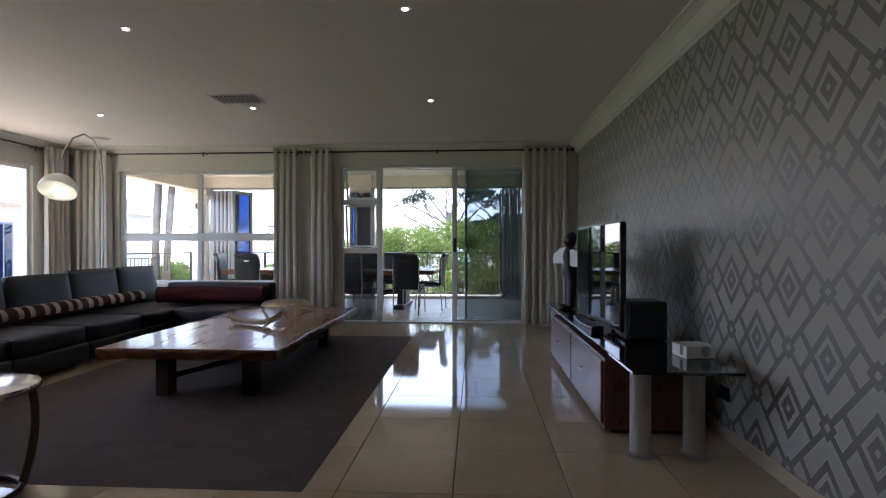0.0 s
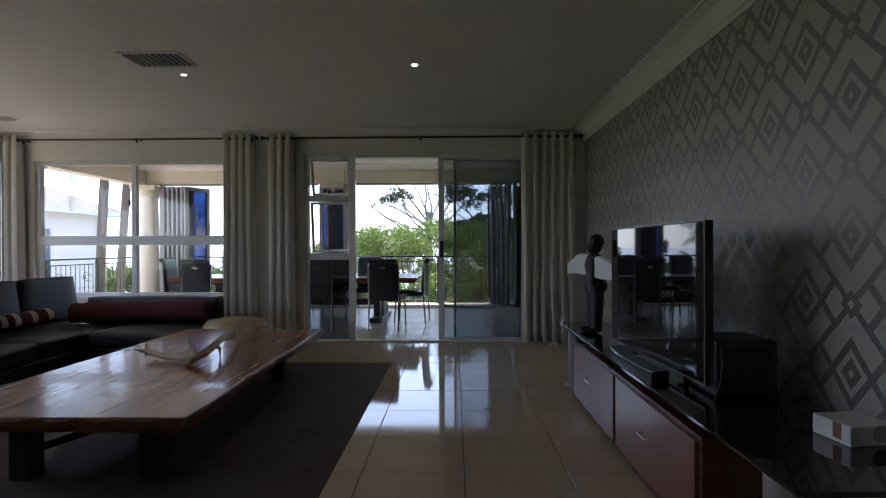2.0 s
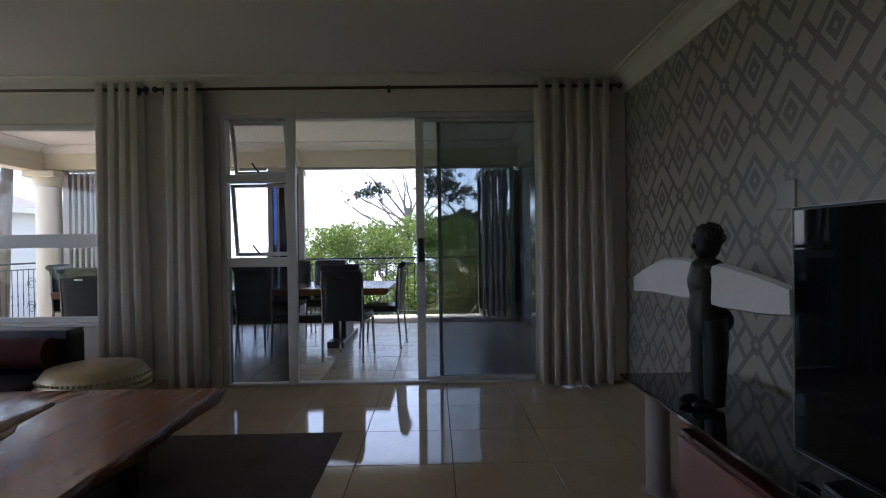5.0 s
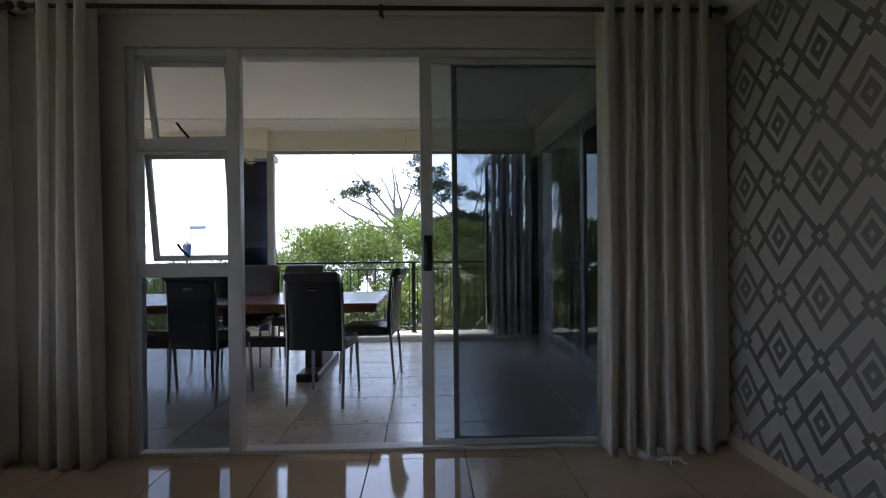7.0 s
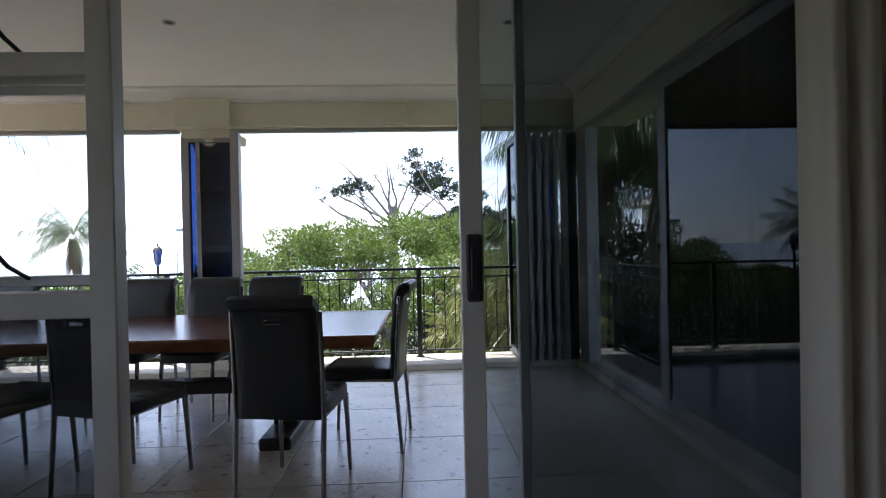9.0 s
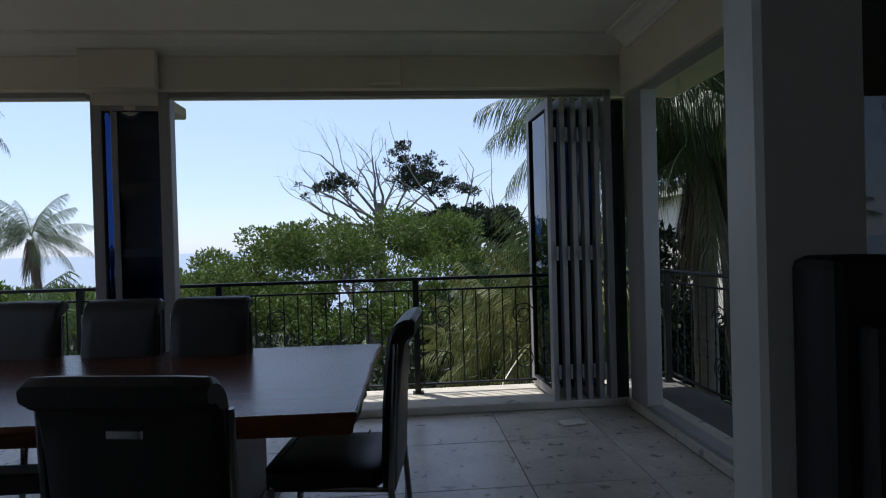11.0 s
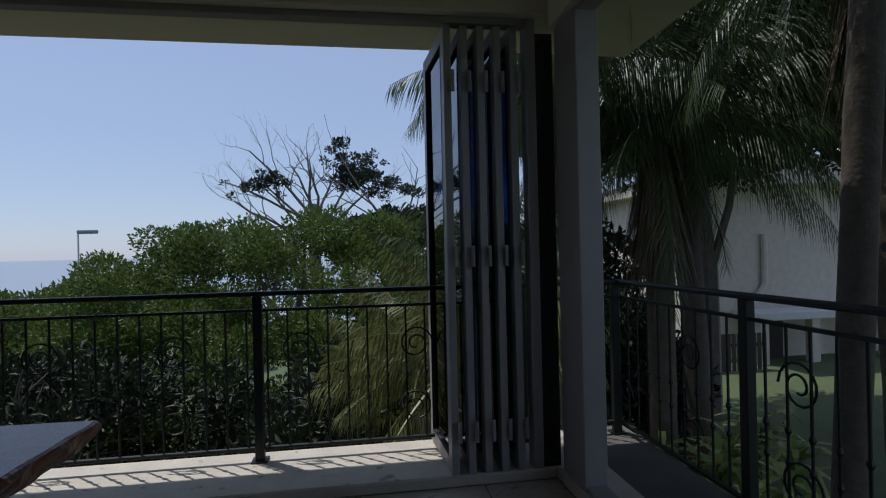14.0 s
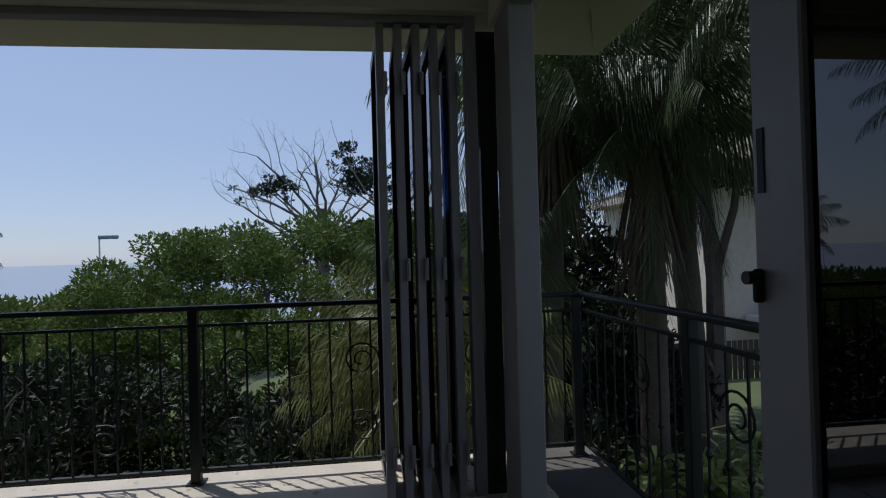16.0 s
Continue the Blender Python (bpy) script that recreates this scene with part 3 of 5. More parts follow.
# ---- ceiling fittings ----
glow_lamp = glow("lamp_glow", (1.0, 0.93, 0.80), 9.0)


def downlight(at):
    t = thing("downlight", "small round recessed ceiling spotlight, lit", "downlight", at, group="ceiling spotlights")
    part("ring", lathe([(0.021, -0.001), (0.022, -0.004), (0.036, -0.005), (0.040, -0.002), (0.040, -0.001)], 20), M["frame"], t, smooth=True)
    part("bulb", lathe([(0.020, -0.001), (0.017, -0.004), (0.0, -0.005)], 16), glow_lamp, t, "glowing bulb")
    return t


first = downlight((-0.51, 3.70, ZC))
for p in ((-2.70, 3.92), (-2.70, 6.30), (-0.53, 6.09), (-4.78, 6.52), (-4.8, 3.9), (-0.5, 1.2), (-2.7, 1.2), (-4.8, 1.2)):
    copy_thing(first, pose(*p, ZC))

vent = thing("ceiling_vent", "white square ceiling air vent with slanted louvres", "air vent", (-2.71, 5.88, ZC))
bm = bmesh.new()
for a in ((-0.26, 0.26, -0.18, -0.15), (-0.26, 0.26, 0.15, 0.18), (-0.26, -0.23, -0.15, 0.15), (0.23, 0.26, -0.15, 0.15)):
    box(bm, *a, -0.012, -0.001, 0.003)
part("frame", bm, M["frame"], vent)
part("backing", boxed(-0.23, 0.23, -0.15, 0.15, -0.004, -0.001), M["seal"], vent)
for k in range(9):
    s = part("slat", boxed(-0.003, 0.003, -0.148, 0.148, -0.010, 0.010), M["frame"], vent)
    s.matrix_basis = pose(-0.20 + k * 0.05, 0, -0.013, 0, 35, 0)
speaker = thing("ceiling_speaker", "round white ceiling loudspeaker with a mesh grille", "speaker", (-5.77, 7.9, ZC))
part("rim", lathe([(0.13, -0.001), (0.13, -0.008), (0.15, -0.010), (0.155, -0.001)], 28), M["frame"], speaker, smooth=True)
part("grille", lathe([(0.128, -0.004), (0.06, -0.007), (0.0, -0.008)], 28), M["pillar"], speaker, smooth=True)


# ---- rug, coffee table and what lies on it ----
def rug():
    n, m_ = 40, 60
    xa, xb, ya, yb = -3.9, -0.90, 2.62, 7.44
    rnd = random.Random(4)
    verts, faces = [], []
    for j in range(m_ + 1):
        for i in range(n + 1):
            e = min(i, n - i, j, m_ - j)
            verts.append((xa + (xb - xa) * i / n + (rnd.uniform(-0.002, 0.002) if e == 0 else 0), ya + (yb - ya) * j / m_ + (rnd.uniform(-0.002, 0.002) if e == 0 else 0), 0.001 if e == 0 else 0.012 + rnd.uniform(-0.0015, 0.0015)))
    for j in range(m_):
        for i in range(n):
            a = j * (n + 1) + i
            faces.append((a, a + 1, a + n + 2, a + n + 1))
    tagged(raw("rug", verts, faces, M["rug"], smooth=True), "dark brown short-pile rug on the tiled floor", "rug")


rug()


def live_slab(x0, x1, y0, y1, z0, z1, seed, wob=0.05, nx=24, ny=40):
    """A thick plank top with waney long edges and an eased rim."""
    rnd = random.Random(seed)
    ph = [rnd.uniform(0, 6.28) for _ in range(8)]

    def off(t, k):
        return wob * (0.5 * math.sin(4 * t + ph[k]) + 0.3 * math.sin(11 * t + ph[k + 1]) + 0.2 * math.sin(23 * t + ph[k + 2]))

    outline = []
    for j in range(ny + 1):
        t = j / ny
        outline.append((x1 + off(t, 0), y0 + (y1 - y0) * t))
    for i in range(1, nx):
        t = i / nx
        outline.append((x1 + (x0 - x1) * t, y1 + 0.4 * off(t, 3)))
    for j in range(ny + 1):
        t = 1 - j / ny
        outline.append((x0 + off(t, 4), y0 + (y1 - y0) * t))
    for i in range(1, nx):
        t = 1 - i / nx
        outline.append((x1 + (x0 - x1) * t, y0 + 0.3 * off(t, 2)))
    cx, cy = (x0 + x1) / 2, (y0 + y1) / 2
    bm = bmesh.new()
    rings = []
    for z, s in ((z0, 0.05), (z0 + 0.012, 0.032), (z0 + 0.45 * (z1 - z0), 0.014), (z1 - 0.02, 0.0), (z1 - 0.006, 0.004), (z1, 0.014)):
        ring = []
        for k, (x, y) in enumerate(outline):
            d = Vector((cx - x, cy - y)).normalized() * (s + 0.008 * math.sin(k * 1.7 + z * 60) * (1 if z < z1 - 0.01 else 0.3))
            ring.append(bm.verts.new((x + d.x, y + d.y, z)))
        rings.append(ring)
    n = len(outline)
    for a, b in zip(rings, rings[1:]):
        for j in range(n):
            f = bm.faces.new((a[j], a[(j + 1) % n], b[(j + 1) % n], b[j]))
            f.material_index = 1
    bm.faces.new(rings[-1])
    bm.faces.new(rings[0][::-1]).material_index = 1
    return bm


table = thing("coffee_table", "low amber wooden slab coffee table with live edges", "coffee table", (0, 0, 0.013))
part("tabletop", live_slab(-3.02, -1.56, 4.00, 7.0, 0.35, 0.44, 7, 0.024), M["wood"], table, "polished slab with bark-brown rim", materials=(M["wood_edge"],))
for lx, ly in ((-2.62, 4.32), (-1.90, 4.36), (-2.62, 6.55), (-1.90, 6.55)):
    part("leg", boxed(lx - 0.06, lx + 0.06, ly - 0.06, ly + 0.06, 0, 0.352, 0.008, 2), M["leg_wood"], table)
for p, q in (((-2.62, 4.40, 0.14), (-1.90, 6.50, 0.14)), ((-1.90, 4.42, 0.16), (-2.62, 6.50, 0.16))):
    bm = bmesh.new()
    d = Vector(q) - Vector(p)
    box(bm, -0.02, 0.02, -d.length / 2, d.length / 2, -0.025, 0.025, 0.004)
    s = part("stretcher", bm, M["leg_wood"], table)
    s.matrix_basis = Matrix.Translation((Vector(p) + Vector(q)) / 2) @ d.to_track_quat("Y", "Z").to_matrix().to_4x4()

TT = 0.453
antler = thing("antler", "pale shed antler with curved tines lying on the coffee table", "antler", (-2.15, 5.32, TT))
stem = [(-0.50, 0.11, 0.075), (-0.41, 0.125, 0.052), (-0.28, 0.075, 0.036), (-0.12, 0.0, 0.034), (0.04, -0.07, 0.045), (0.12, -0.05, 0.085), (0.135, 0.10, 0.125), (0.06, 0.40, 0.125), (-0.01, 0.75, 0.10), (-0.08, 1.09, 0.078)]
part("beam", tubed(stem, [0.006, 0.022, 0.024, 0.026, 0.033, 0.030, 0.027, 0.026, 0.022, 0.012], 12), M["bone"], antler, smooth=True)
for pts, r in (
    ([(0.05, -0.06, 0.05), (0.0, 0.0, 0.10), (-0.05, 0.05, 0.13), (-0.08, 0.08, 0.165)], [0.024, 0.018, 0.012, 0.003]),
    ([(-0.41, 0.125, 0.052), (-0.44, 0.15, 0.085), (-0.445, 0.165, 0.115)], [0.018, 0.012, 0.003]),
    ([(-0.39, 0.12, 0.05), (-0.40, 0.08, 0.040), (-0.405, 0.06, 0.034)], [0.014, 0.010, 0.004]),
    ([(0.135, 0.07, 0.115), (0.14, 0.14, 0.08), (0.115, 0.21, 0.006)], [0.020, 0.014, 0.004]),
    ([(0.08, 0.33, 0.125), (0.085, 0.52, 0.095), (0.045, 0.66, 0.085), (0.03, 0.72, 0.11)], [0.022, 0.018, 0.013, 0.004]),
    ([(0.05, -0.07, 0.04), (0.05, -0.14, 0.02), (0.04, -0.20, 0.008)], [0.022, 0.014, 0.004]),
):
    part("tine", tubed(pts, r, 8), M["bone"], antler, smooth=True)


# ---- sofa ----
def cushion(w, d, h, puff=0.03, n=10):
    """A soft block with a crowned top, centred on its base."""
    bm = bmesh.new()
    bmesh.ops.create_cube(bm, size=1)
    bmesh.ops.subdivide_edges(bm, edges=bm.edges, cuts=n, use_grid_fill=True)
    for v in bm.verts:
        x, y, z = v.co
        e = 1 - (2 * abs(x)) ** 6
        g = 1 - (2 * abs(y)) ** 6
        k = 1 - (2 * abs(z)) ** 6
        v.co = Vector((x * (w - 0.05 * (1 - min(g, k))), y * (d - 0.05 * (1 - min(e, k))), (z + 0.5) * h + (z * 2) * puff * e * g))
    return bm


def sofa_unit(name, label, at, turn, w, d, arm=False):
    s = thing(name, label, "sofa", at, turn, "sofa units")
    part("base", boxed(-w / 2, w / 2, -d / 2, d / 2, 0.05, 0.25, 0.03, 3), M["sofa"], s, smooth=True)
    c = part("seat_cushion", cushion(w - 0.01, d - 0.02, 0.17, 0.02), M["sofa"], s, smooth=True)
    c.location = (0, 0, 0.245)
    for a in (-1, 1):
        for b in (-1, 1):
            bm = bmesh.new()
            rod(bm, (a * (w / 2 - 0.08), b * (d / 2 - 0.08), 0), (a * (w / 2 - 0.08), b * (d / 2 - 0.08), 0.055), 0.025, n=12)
            part("foot", bm, M["chrome"], s)
    return s


def back_rest(s, w, d, h=0.52, y=None):
    yb = d / 2 - 0.10 if y is None else y
    b = part("backrest", cushion(w - 0.02, 0.20, h, 0.015), M["sofa"], s, smooth=True)
    b.matrix_basis = pose(0, yb, 0.40, -10, 0, 0)
    return b


# a run along the side wall, facing the room, then a run under the window
SX = -4.62
for k in range(4):
    u = sofa_unit("sofa_unit", "black leather sofa seat with a tall back cushion", (SX, 3.02 + 0.955 * k, 0), 90, 0.95, 1.05)
    back_rest(u, 0.95, 1.05)
corner = sofa_unit("corner_sofa_unit", "black leather corner sofa seat with tall back cushions", (SX, 7.17, 0), 90, 1.58, 1.05)
for k in (-0.40, 0.52):
    b = part("backrest", cushion(0.92, 0.20, 0.55, 0.015), M["sofa"], corner, smooth=True)
    b.matrix_basis = pose(k, 0.42, 0.40, -10, 0, 0)
u = sofa_unit("chaise_sofa_unit", "black leather sofa seat with a low padded back", (SX + 1.06, 7.43, 0), 0, 1.06, 1.02)
b = part("backrest", cushion(1.60, 0.26, 0.34, 0.01), M["sofa"], u, smooth=True)
b.matrix_basis = pose(-0.26, 0.40, 0.38, 0, 0, 0)


def throw_roll(name, pts, r, bands):
    """A rolled, striped woven throw along the sofa, with pale bands across it."""
    t = thing(name, "rolled dark red woven throw with cream striped edges", "throw")
    fine = []
    for a, b in zip(pts, pts[1:]):
        n = max(2, int((Vector(b) - Vector(a)).length / 0.05))
        fine += [Vector(a).lerp(Vector(b), k / n) for k in range(n)]
    fine.append(Vector(pts[-1]))
    rnd = random.Random(9)
    bm = bmesh.new()
    tube(bm, fine, [r * (0.93 + 0.12 * rnd.random()) for _ in fine], 14)
    part("roll", bm, M["throw_red"], t, smooth=True)
    L = len(fine)
    for k in bands:
        i = int(k * (L - 3)) + 1
        bm = bmesh.new()
        c, d = fine[i], (fine[i + 1] - fine[i]).normalized()
        side = d.cross(Vector((0, 0, 1))).normalized()
        ring = []
        for s in range(9):
            a = math.radians(-20 + 150 * s / 8)
            o = (side * math.cos(a) + Vector((0, 0, 1)) * math.sin(a)) * (r * 1.06)
            ring.append((c - d * 0.035 + o, c + d * 0.035 + o))
        vs = [(bm.verts.new(p), bm.verts.new(q)) for p, q in ring]
        for (a0, b0), (a1, b1) in zip(vs, vs[1:]):
            bm.faces.new((a0, b0, b1, a1))
        part("woven_band", bm, M["throw_white"], t, "cream woven band")
    return t


throw_roll("throw", [(-4.78, 2.9, 0.52), (-4.80, 4.6, 0.53), (-4.82, 6.3, 0.54), (-4.72, 7.25, 0.56)], 0.085, [k / 24 for k in range(25)])
throw_roll("throw", [(-4.62, 7.50, 0.56), (-3.95, 7.62, 0.565), (-3.10, 7.64, 0.565)], 0.12, ())


# ---- pouf, side table, arc lamp ----
pouf = thing("pouf", "round hammered brass-studded pouf", "pouf", (-2.76, 7.62, 0))
pouf.scale = (1.0, 1.0, 1.27)
part("body", lathe([(0.24, 0.0), (0.33, 0.04), (0.38, 0.13), (0.39, 0.22), (0.36, 0.32), (0.31, 0.37), (0.20, 0.385), (0.0, 0.39)], 40), M["brass"], pouf, smooth=True)
bm = bmesh.new()
for j in range(7):
    z = 0.12 + 0.033 * j
    rr = 0.388 - 0.10 * max(0, (z - 0.22) / 0.15) ** 2 * 0.55
    for k in range(64):
        a = 2 * math.pi * (k + 0.5 * (j % 2)) / 64
        bmesh.ops.create_icosphere(bm, subdivisions=1, radius=0.011, matrix=Matrix.Translation((rr * math.cos(a), rr * math.sin(a), z)))
tagged(part("studs", bm, M["brass"], pouf, "rows of small brass studs", smooth=True), kind="stuff")

side = thing("side_table", "round bright-topped side table with curved dark bronze legs", "side table", (-2.55, 2.42, 0))
part("tabletop", lathe([(0.0, 0.52), (0.30, 0.52), (0.325, 0.53), (0.33, 0.545), (0.325, 0.56), (0.30, 0.565), (0.0, 0.565)], 40), M["chrome"], side, "mirror-bright round top", smooth=True)
for k in range(4):
    a = math.pi / 4 + k * math.pi / 2
    c, s = math.cos(a), math.sin(a)
    part("leg", tubed(arc((0.28 * c, 0.28 * s, 0.52), (0.33 * c, 0.33 * s, 0.30), (0.24 * c, 0.24 * s, 0.012), 10), 0.021, 10), M["rod"], side, smooth=True)
bm = bmesh.new()
tube(bm, [(0.24 * math.cos(2 * math.pi * k / 24), 0.24 * math.sin(2 * math.pi * k / 24), 0.02) for k in range(25)], 0.016, 8)
part("foot_ring", bm, M["rod"], side, smooth=True)

lamp = thing("arc_floor_lamp", "arching chrome floor lamp with a white dome shade", "floor lamp", (-5.50, 7.55, 0))
part("base", lathe([(0.17, 0.0), (0.18, 0.01), (0.18, 0.05), (0.16, 0.06), (0.03, 0.065), (0.02, 0.10)], 32), M["steel"], lamp, smooth=True)
arm = [(0, 0, 0.06), (0.01, 0, 1.2), (0.03, -0.02, 2.2), (0.02, -0.06, 2.60), (-0.04, -0.12, 2.80), (-0.12, -0.20, 2.87), (-0.22, -0.28, 2.80), (-0.31, -0.34, 2.62), (-0.35, -0.36, 2.42), (-0.36, -0.36, 2.26)]
part("arm", tubed(arm, 0.014, 10), M["steel"], lamp, smooth=True)
sh = part("shade", lathe([(0.235, -0.10), (0.23, -0.03), (0.20, 0.05), (0.14, 0.11), (0.05, 0.145), (0.02, 0.15), (0.015, 0.146), (0.05, 0.138), (0.135, 0.10), (0.193, 0.045), (0.222, -0.03), (0.228, -0.10)], 36), M["lamp_white"], lamp, "white enamel dome shade", smooth=True)
sh.matrix_basis = pose(-0.37, -0.36, 2.12, -30, -10, 0)
bm = bmesh.new()
bmesh.ops.create_uvsphere(bm, u_segments=16, v_segments=10, radius=0.055)
bu = part("bulb", bm, glow("soft_bulb", (1.0, 0.95, 0.82), 4.0), lamp, "lit frosted bulb", smooth=True)
bu.location = (-0.37, -0.36, 2.11)


# ---- media console ----
CT = 0.56
console = thing("media_console", "long mahogany media console with a black glass top on silver pillars", "media console", (0, 0, 0))
part("glass_top", boxed(0.86, 1.47, 2.97, 6.74, 0.542, CT, 0.003), M["black_glass"], console, "black glass top")
part("body", boxed(0.845, 1.42, 3.57, 5.93, 0.035, 0.51, 0.003), M["mahogany"], console)
part("plinth", boxed(0.90, 1.38, 3.62, 5.88, 0.0, 0.036), M["leg_wood"], console)
for y_ in (3.8, 4.75, 5.7):
    part("spacer", boxed(0.95, 1.35, y_ - 0.03, y_ + 0.03, 0.51, 0.542), M["steel"], console)
for a, b in ((3.60, 4.72), (4.77, 5.90)):
    d = part("drawer", boxed(0.825, 0.846, a, b, 0.07, 0.49, 0.003), M["drawer"], console)
    bm = bmesh.new()
    c = (a + b) / 2
    tube(bm, [(0.824, c - 0.07, 0.31), (0.795, c - 0.06, 0.31), (0.795, c + 0.06, 0.31), (0.824, c + 0.07, 0.31)], 0.006, 8)
    part("handle", bm, M["chrome"], d, "chrome bar handle", smooth=True)
for px, py in ((0.98, 3.24), (1.30, 3.25), (0.95, 6.42), (1.32, 6.42)):
    part("pillar", lathe([(0.088, 0.0), (0.088, 0.012), (0.064, 0.02), (0.062, 0.03), (0.062, 0.525), (0.068, 0.53), (0.068, 0.542)], 28, (px, py, 0)), M["pillar"], console, "silver lacquered pillar", smooth=True)

tv = thing("television", "large flat black television on a low stand, switched off", "television", (1.035, 4.71, CT), 2.5)
part("panel", boxed(0.0, 0.045, -0.69, 0.69, 0.055, 0.885, 0.005, 2), M["plastic"], tv)
part("screen", boxed(-0.004, 0.0005, -0.678, 0.678, 0.070, 0.874), M["screen"], tv, "dark glossy screen")
bm = bmesh.new()
rect = [(-0.69, 0.055), (0.69, 0.055), (0.69, 0.885), (-0.69, 0.885), (-0.69, 0.055)]
for (a, b), (c, d) in zip(rect, rect[1:]):
    rod(bm, (-0.003, a, b), (-0.003, c, d), 0.0022, n=6)
part("bezel", bm, M["steel"], tv, "thin silver bezel")
for k in (-0.45, 0.45):
    bm = bmesh.new()
    box(bm, -0.03, 0.13, k - 0.02, k + 0.02, 0.0, 0.012, 0.003)
    box(bm, 0.0, 0.03, k - 0.015, k + 0.015, 0.01, 0.09, 0.003)
    part("stand", bm, M["plastic"], tv)

bar = thing("soundbar", "slim black curved soundbar with a silver front strip", "soundbar", (0.94, 4.76, CT))
bm = bmesh.new()
prof = [(0.05, 0), (-0.045, 0), (-0.05, 0.02), (-0.04, 0.045), (0.03, 0.055), (0.05, 0.05)]
rings = []
for k in range(17):
    t = -1 + k / 8
    rings.append([bm.verts.new((a + 0.03 * t * t, t * 0.40, b)) for a, b in prof])
for a, b in zip(rings, rings[1:]):
    for j in range(6):
        bm.faces.new((a[j], a[(j + 1) % 6], b[(j + 1) % 6], b[j]))
bm.faces.new(rings[0])
bm.faces.new(rings[-1][::-1])
part("body", bm, M["plastic"], bar, smooth=True)
part("front_strip", tubed([(-0.046 + 0.03 * t * t, t * 0.39, 0.036) for t in (-1 + k / 8 for k in range(17))], 0.004, 6), M["chrome"], bar, "silver strip")

sub = thing("subwoofer", "black box subwoofer with a cloth front", "speaker", (1.24, 4.10, CT))
part("cabinet", boxed(-0.15, 0.15, -0.14, 0.16, 0.008, 0.29, 0.012, 2), M["plastic"], sub)
part("grille", boxed(-0.13, 0.13, -0.148, -0.138, 0.03, 0.27, 0.006), M["seal"], sub)
for a in (-0.12, 0.12):
    for b in (-0.11, 0.12):
        bm = bmesh.new()
        rod(bm, (a, b, 0), (a, b, 0.01), 0.012, n=10)
        part("foot", bm, M["seal"], sub)

tissue = thing("tissue_box", "white cardboard box with a printed oval, standing on the glass top", "box", (1.37, 3.44, CT), 8)
part("carton", boxed(-0.095, 0.095, -0.09, 0.09, 0.0, 0.078, 0.004), M["white"], tissue)
bm = lathe([(0.0, 0.0), (0.032, 0.0), (0.032, 0.0015), (0.0, 0.0015)], 20)
o = part("printed_oval", bm, M["pillar"], tissue, "grey printed oval")
o.matrix_basis = pose(0.03, -0.0905, 0.045, 90, 0, 0)
bm = boxed(-0.02, 0.02, -0.0015, 0.0, -0.03, 0.03)
o = part("printed_mark", bm, M["drawer"], tissue, "small dark printed mark")
o.matrix_basis = pose(-0.0955, -0.03, 0.045, 0, 0, 90)


# ---- statue of a standing figure with spread white sleeves: one plain mesh ----
def statue(at):
    bm = bmesh.new()

    def blob(c, s, mi=0, seg=14):
        r = bmesh.ops.create_uvsphere(bm, u_segments=seg, v_segments=10, radius=1, matrix=Matrix.Translation(c) @ Matrix.Diagonal((*s, 1)))
        for v in r["verts"]:
            for f in v.link_faces:
                f.material_index = mi

    # legs, feet, torso, head
    for s in (-1, 1):
        tube(bm, [(0, s * 0.052, 0.02), (0.0, s * 0.055, 0.16), (0.01, s * 0.052, 0.32), (0.0, s * 0.045, 0.44)], [0.046, 0.053, 0.060, 0.066], 12)
        blob((-0.045, s * 0.056, 0.025), (0.075, 0.032, 0.026))
    tube(bm, [(0.0, 0, 0.38), (0.0, 0, 0.46), (0.0, 0, 0.54), (-0.005, 0, 0.63), (0, 0, 0.70), (0, 0, 0.735)], [0.085, 0.095, 0.078, 0.088, 0.075, 0.03], 16)
    blob((0.0, 0, 0.70), (0.062, 0.10, 0.045))
    blob((0.0, 0, 0.81), (0.068, 0.064, 0.088))
    blob((0.012, 0, 0.84), (0.072, 0.070, 0.072))
    blob((-0.066, 0, 0.80), (0.014, 0.012, 0.016))
    blob((0.045, 0, 0.43), (0.075, 0.095, 0.075))
    blob((-0.03, 0, 0.62), (0.062, 0.075, 0.09))
    curls = random.Random(8)
    for k in range(60):
        a, e = curls.uniform(-2.2, 2.2), curls.uniform(-0.2, 1.5)
        blob((0.012 + 0.066 * math.cos(a) * math.cos(e), 0.064 * math.sin(a) * math.cos(e), 0.84 + 0.066 * math.sin(e)), (0.015, 0.015, 0.014), 0, 6)
    # sleeves: flattened, drooping tapered panels
    for s in (-1, 1):
        sec = ((0.04, 0.70, 0.18), (0.14, 0.705, 0.19), (0.25, 0.69, 0.175), (0.40, 0.665, 0.15), (0.58, 0.627, 0.10)) if s < 0 else ((0.04, 0.715, 0.18), (0.20, 0.725, 0.195), (0.40, 0.718, 0.185), (0.55, 0.67, 0.14), (0.72, 0.605, 0.09))
        rings = []
        for d, z, h in sec:
            rings.append([bm.verts.new((x, s * d, zz)) for x, zz in ((-0.03, z), (0.0, z + 0.012), (0.03, z), (0.028, z - h), (0.0, z - h * 1.06), (-0.028, z - h))])
        fs = []
        for a, b in zip(rings, rings[1:]):
            for j in range(6):
                fs.append(bm.faces.new((a[j], a[(j + 1) % 6], b[(j + 1) % 6], b[j])))
        fs += [bm.faces.new(rings[0]), bm.faces.new(rings[-1])]
        for f in fs:
            f.material_index = 1
    ob = part("statue", bm, M["statue"], smooth=True, materials=(M["sleeve"],))
    ob.matrix_basis = pose(*at, 0, 0, 6) @ Matrix.Scale(0.94, 4)
    return tagged(ob, "dark figurine with spread white sleeves standing on the console", "statue")


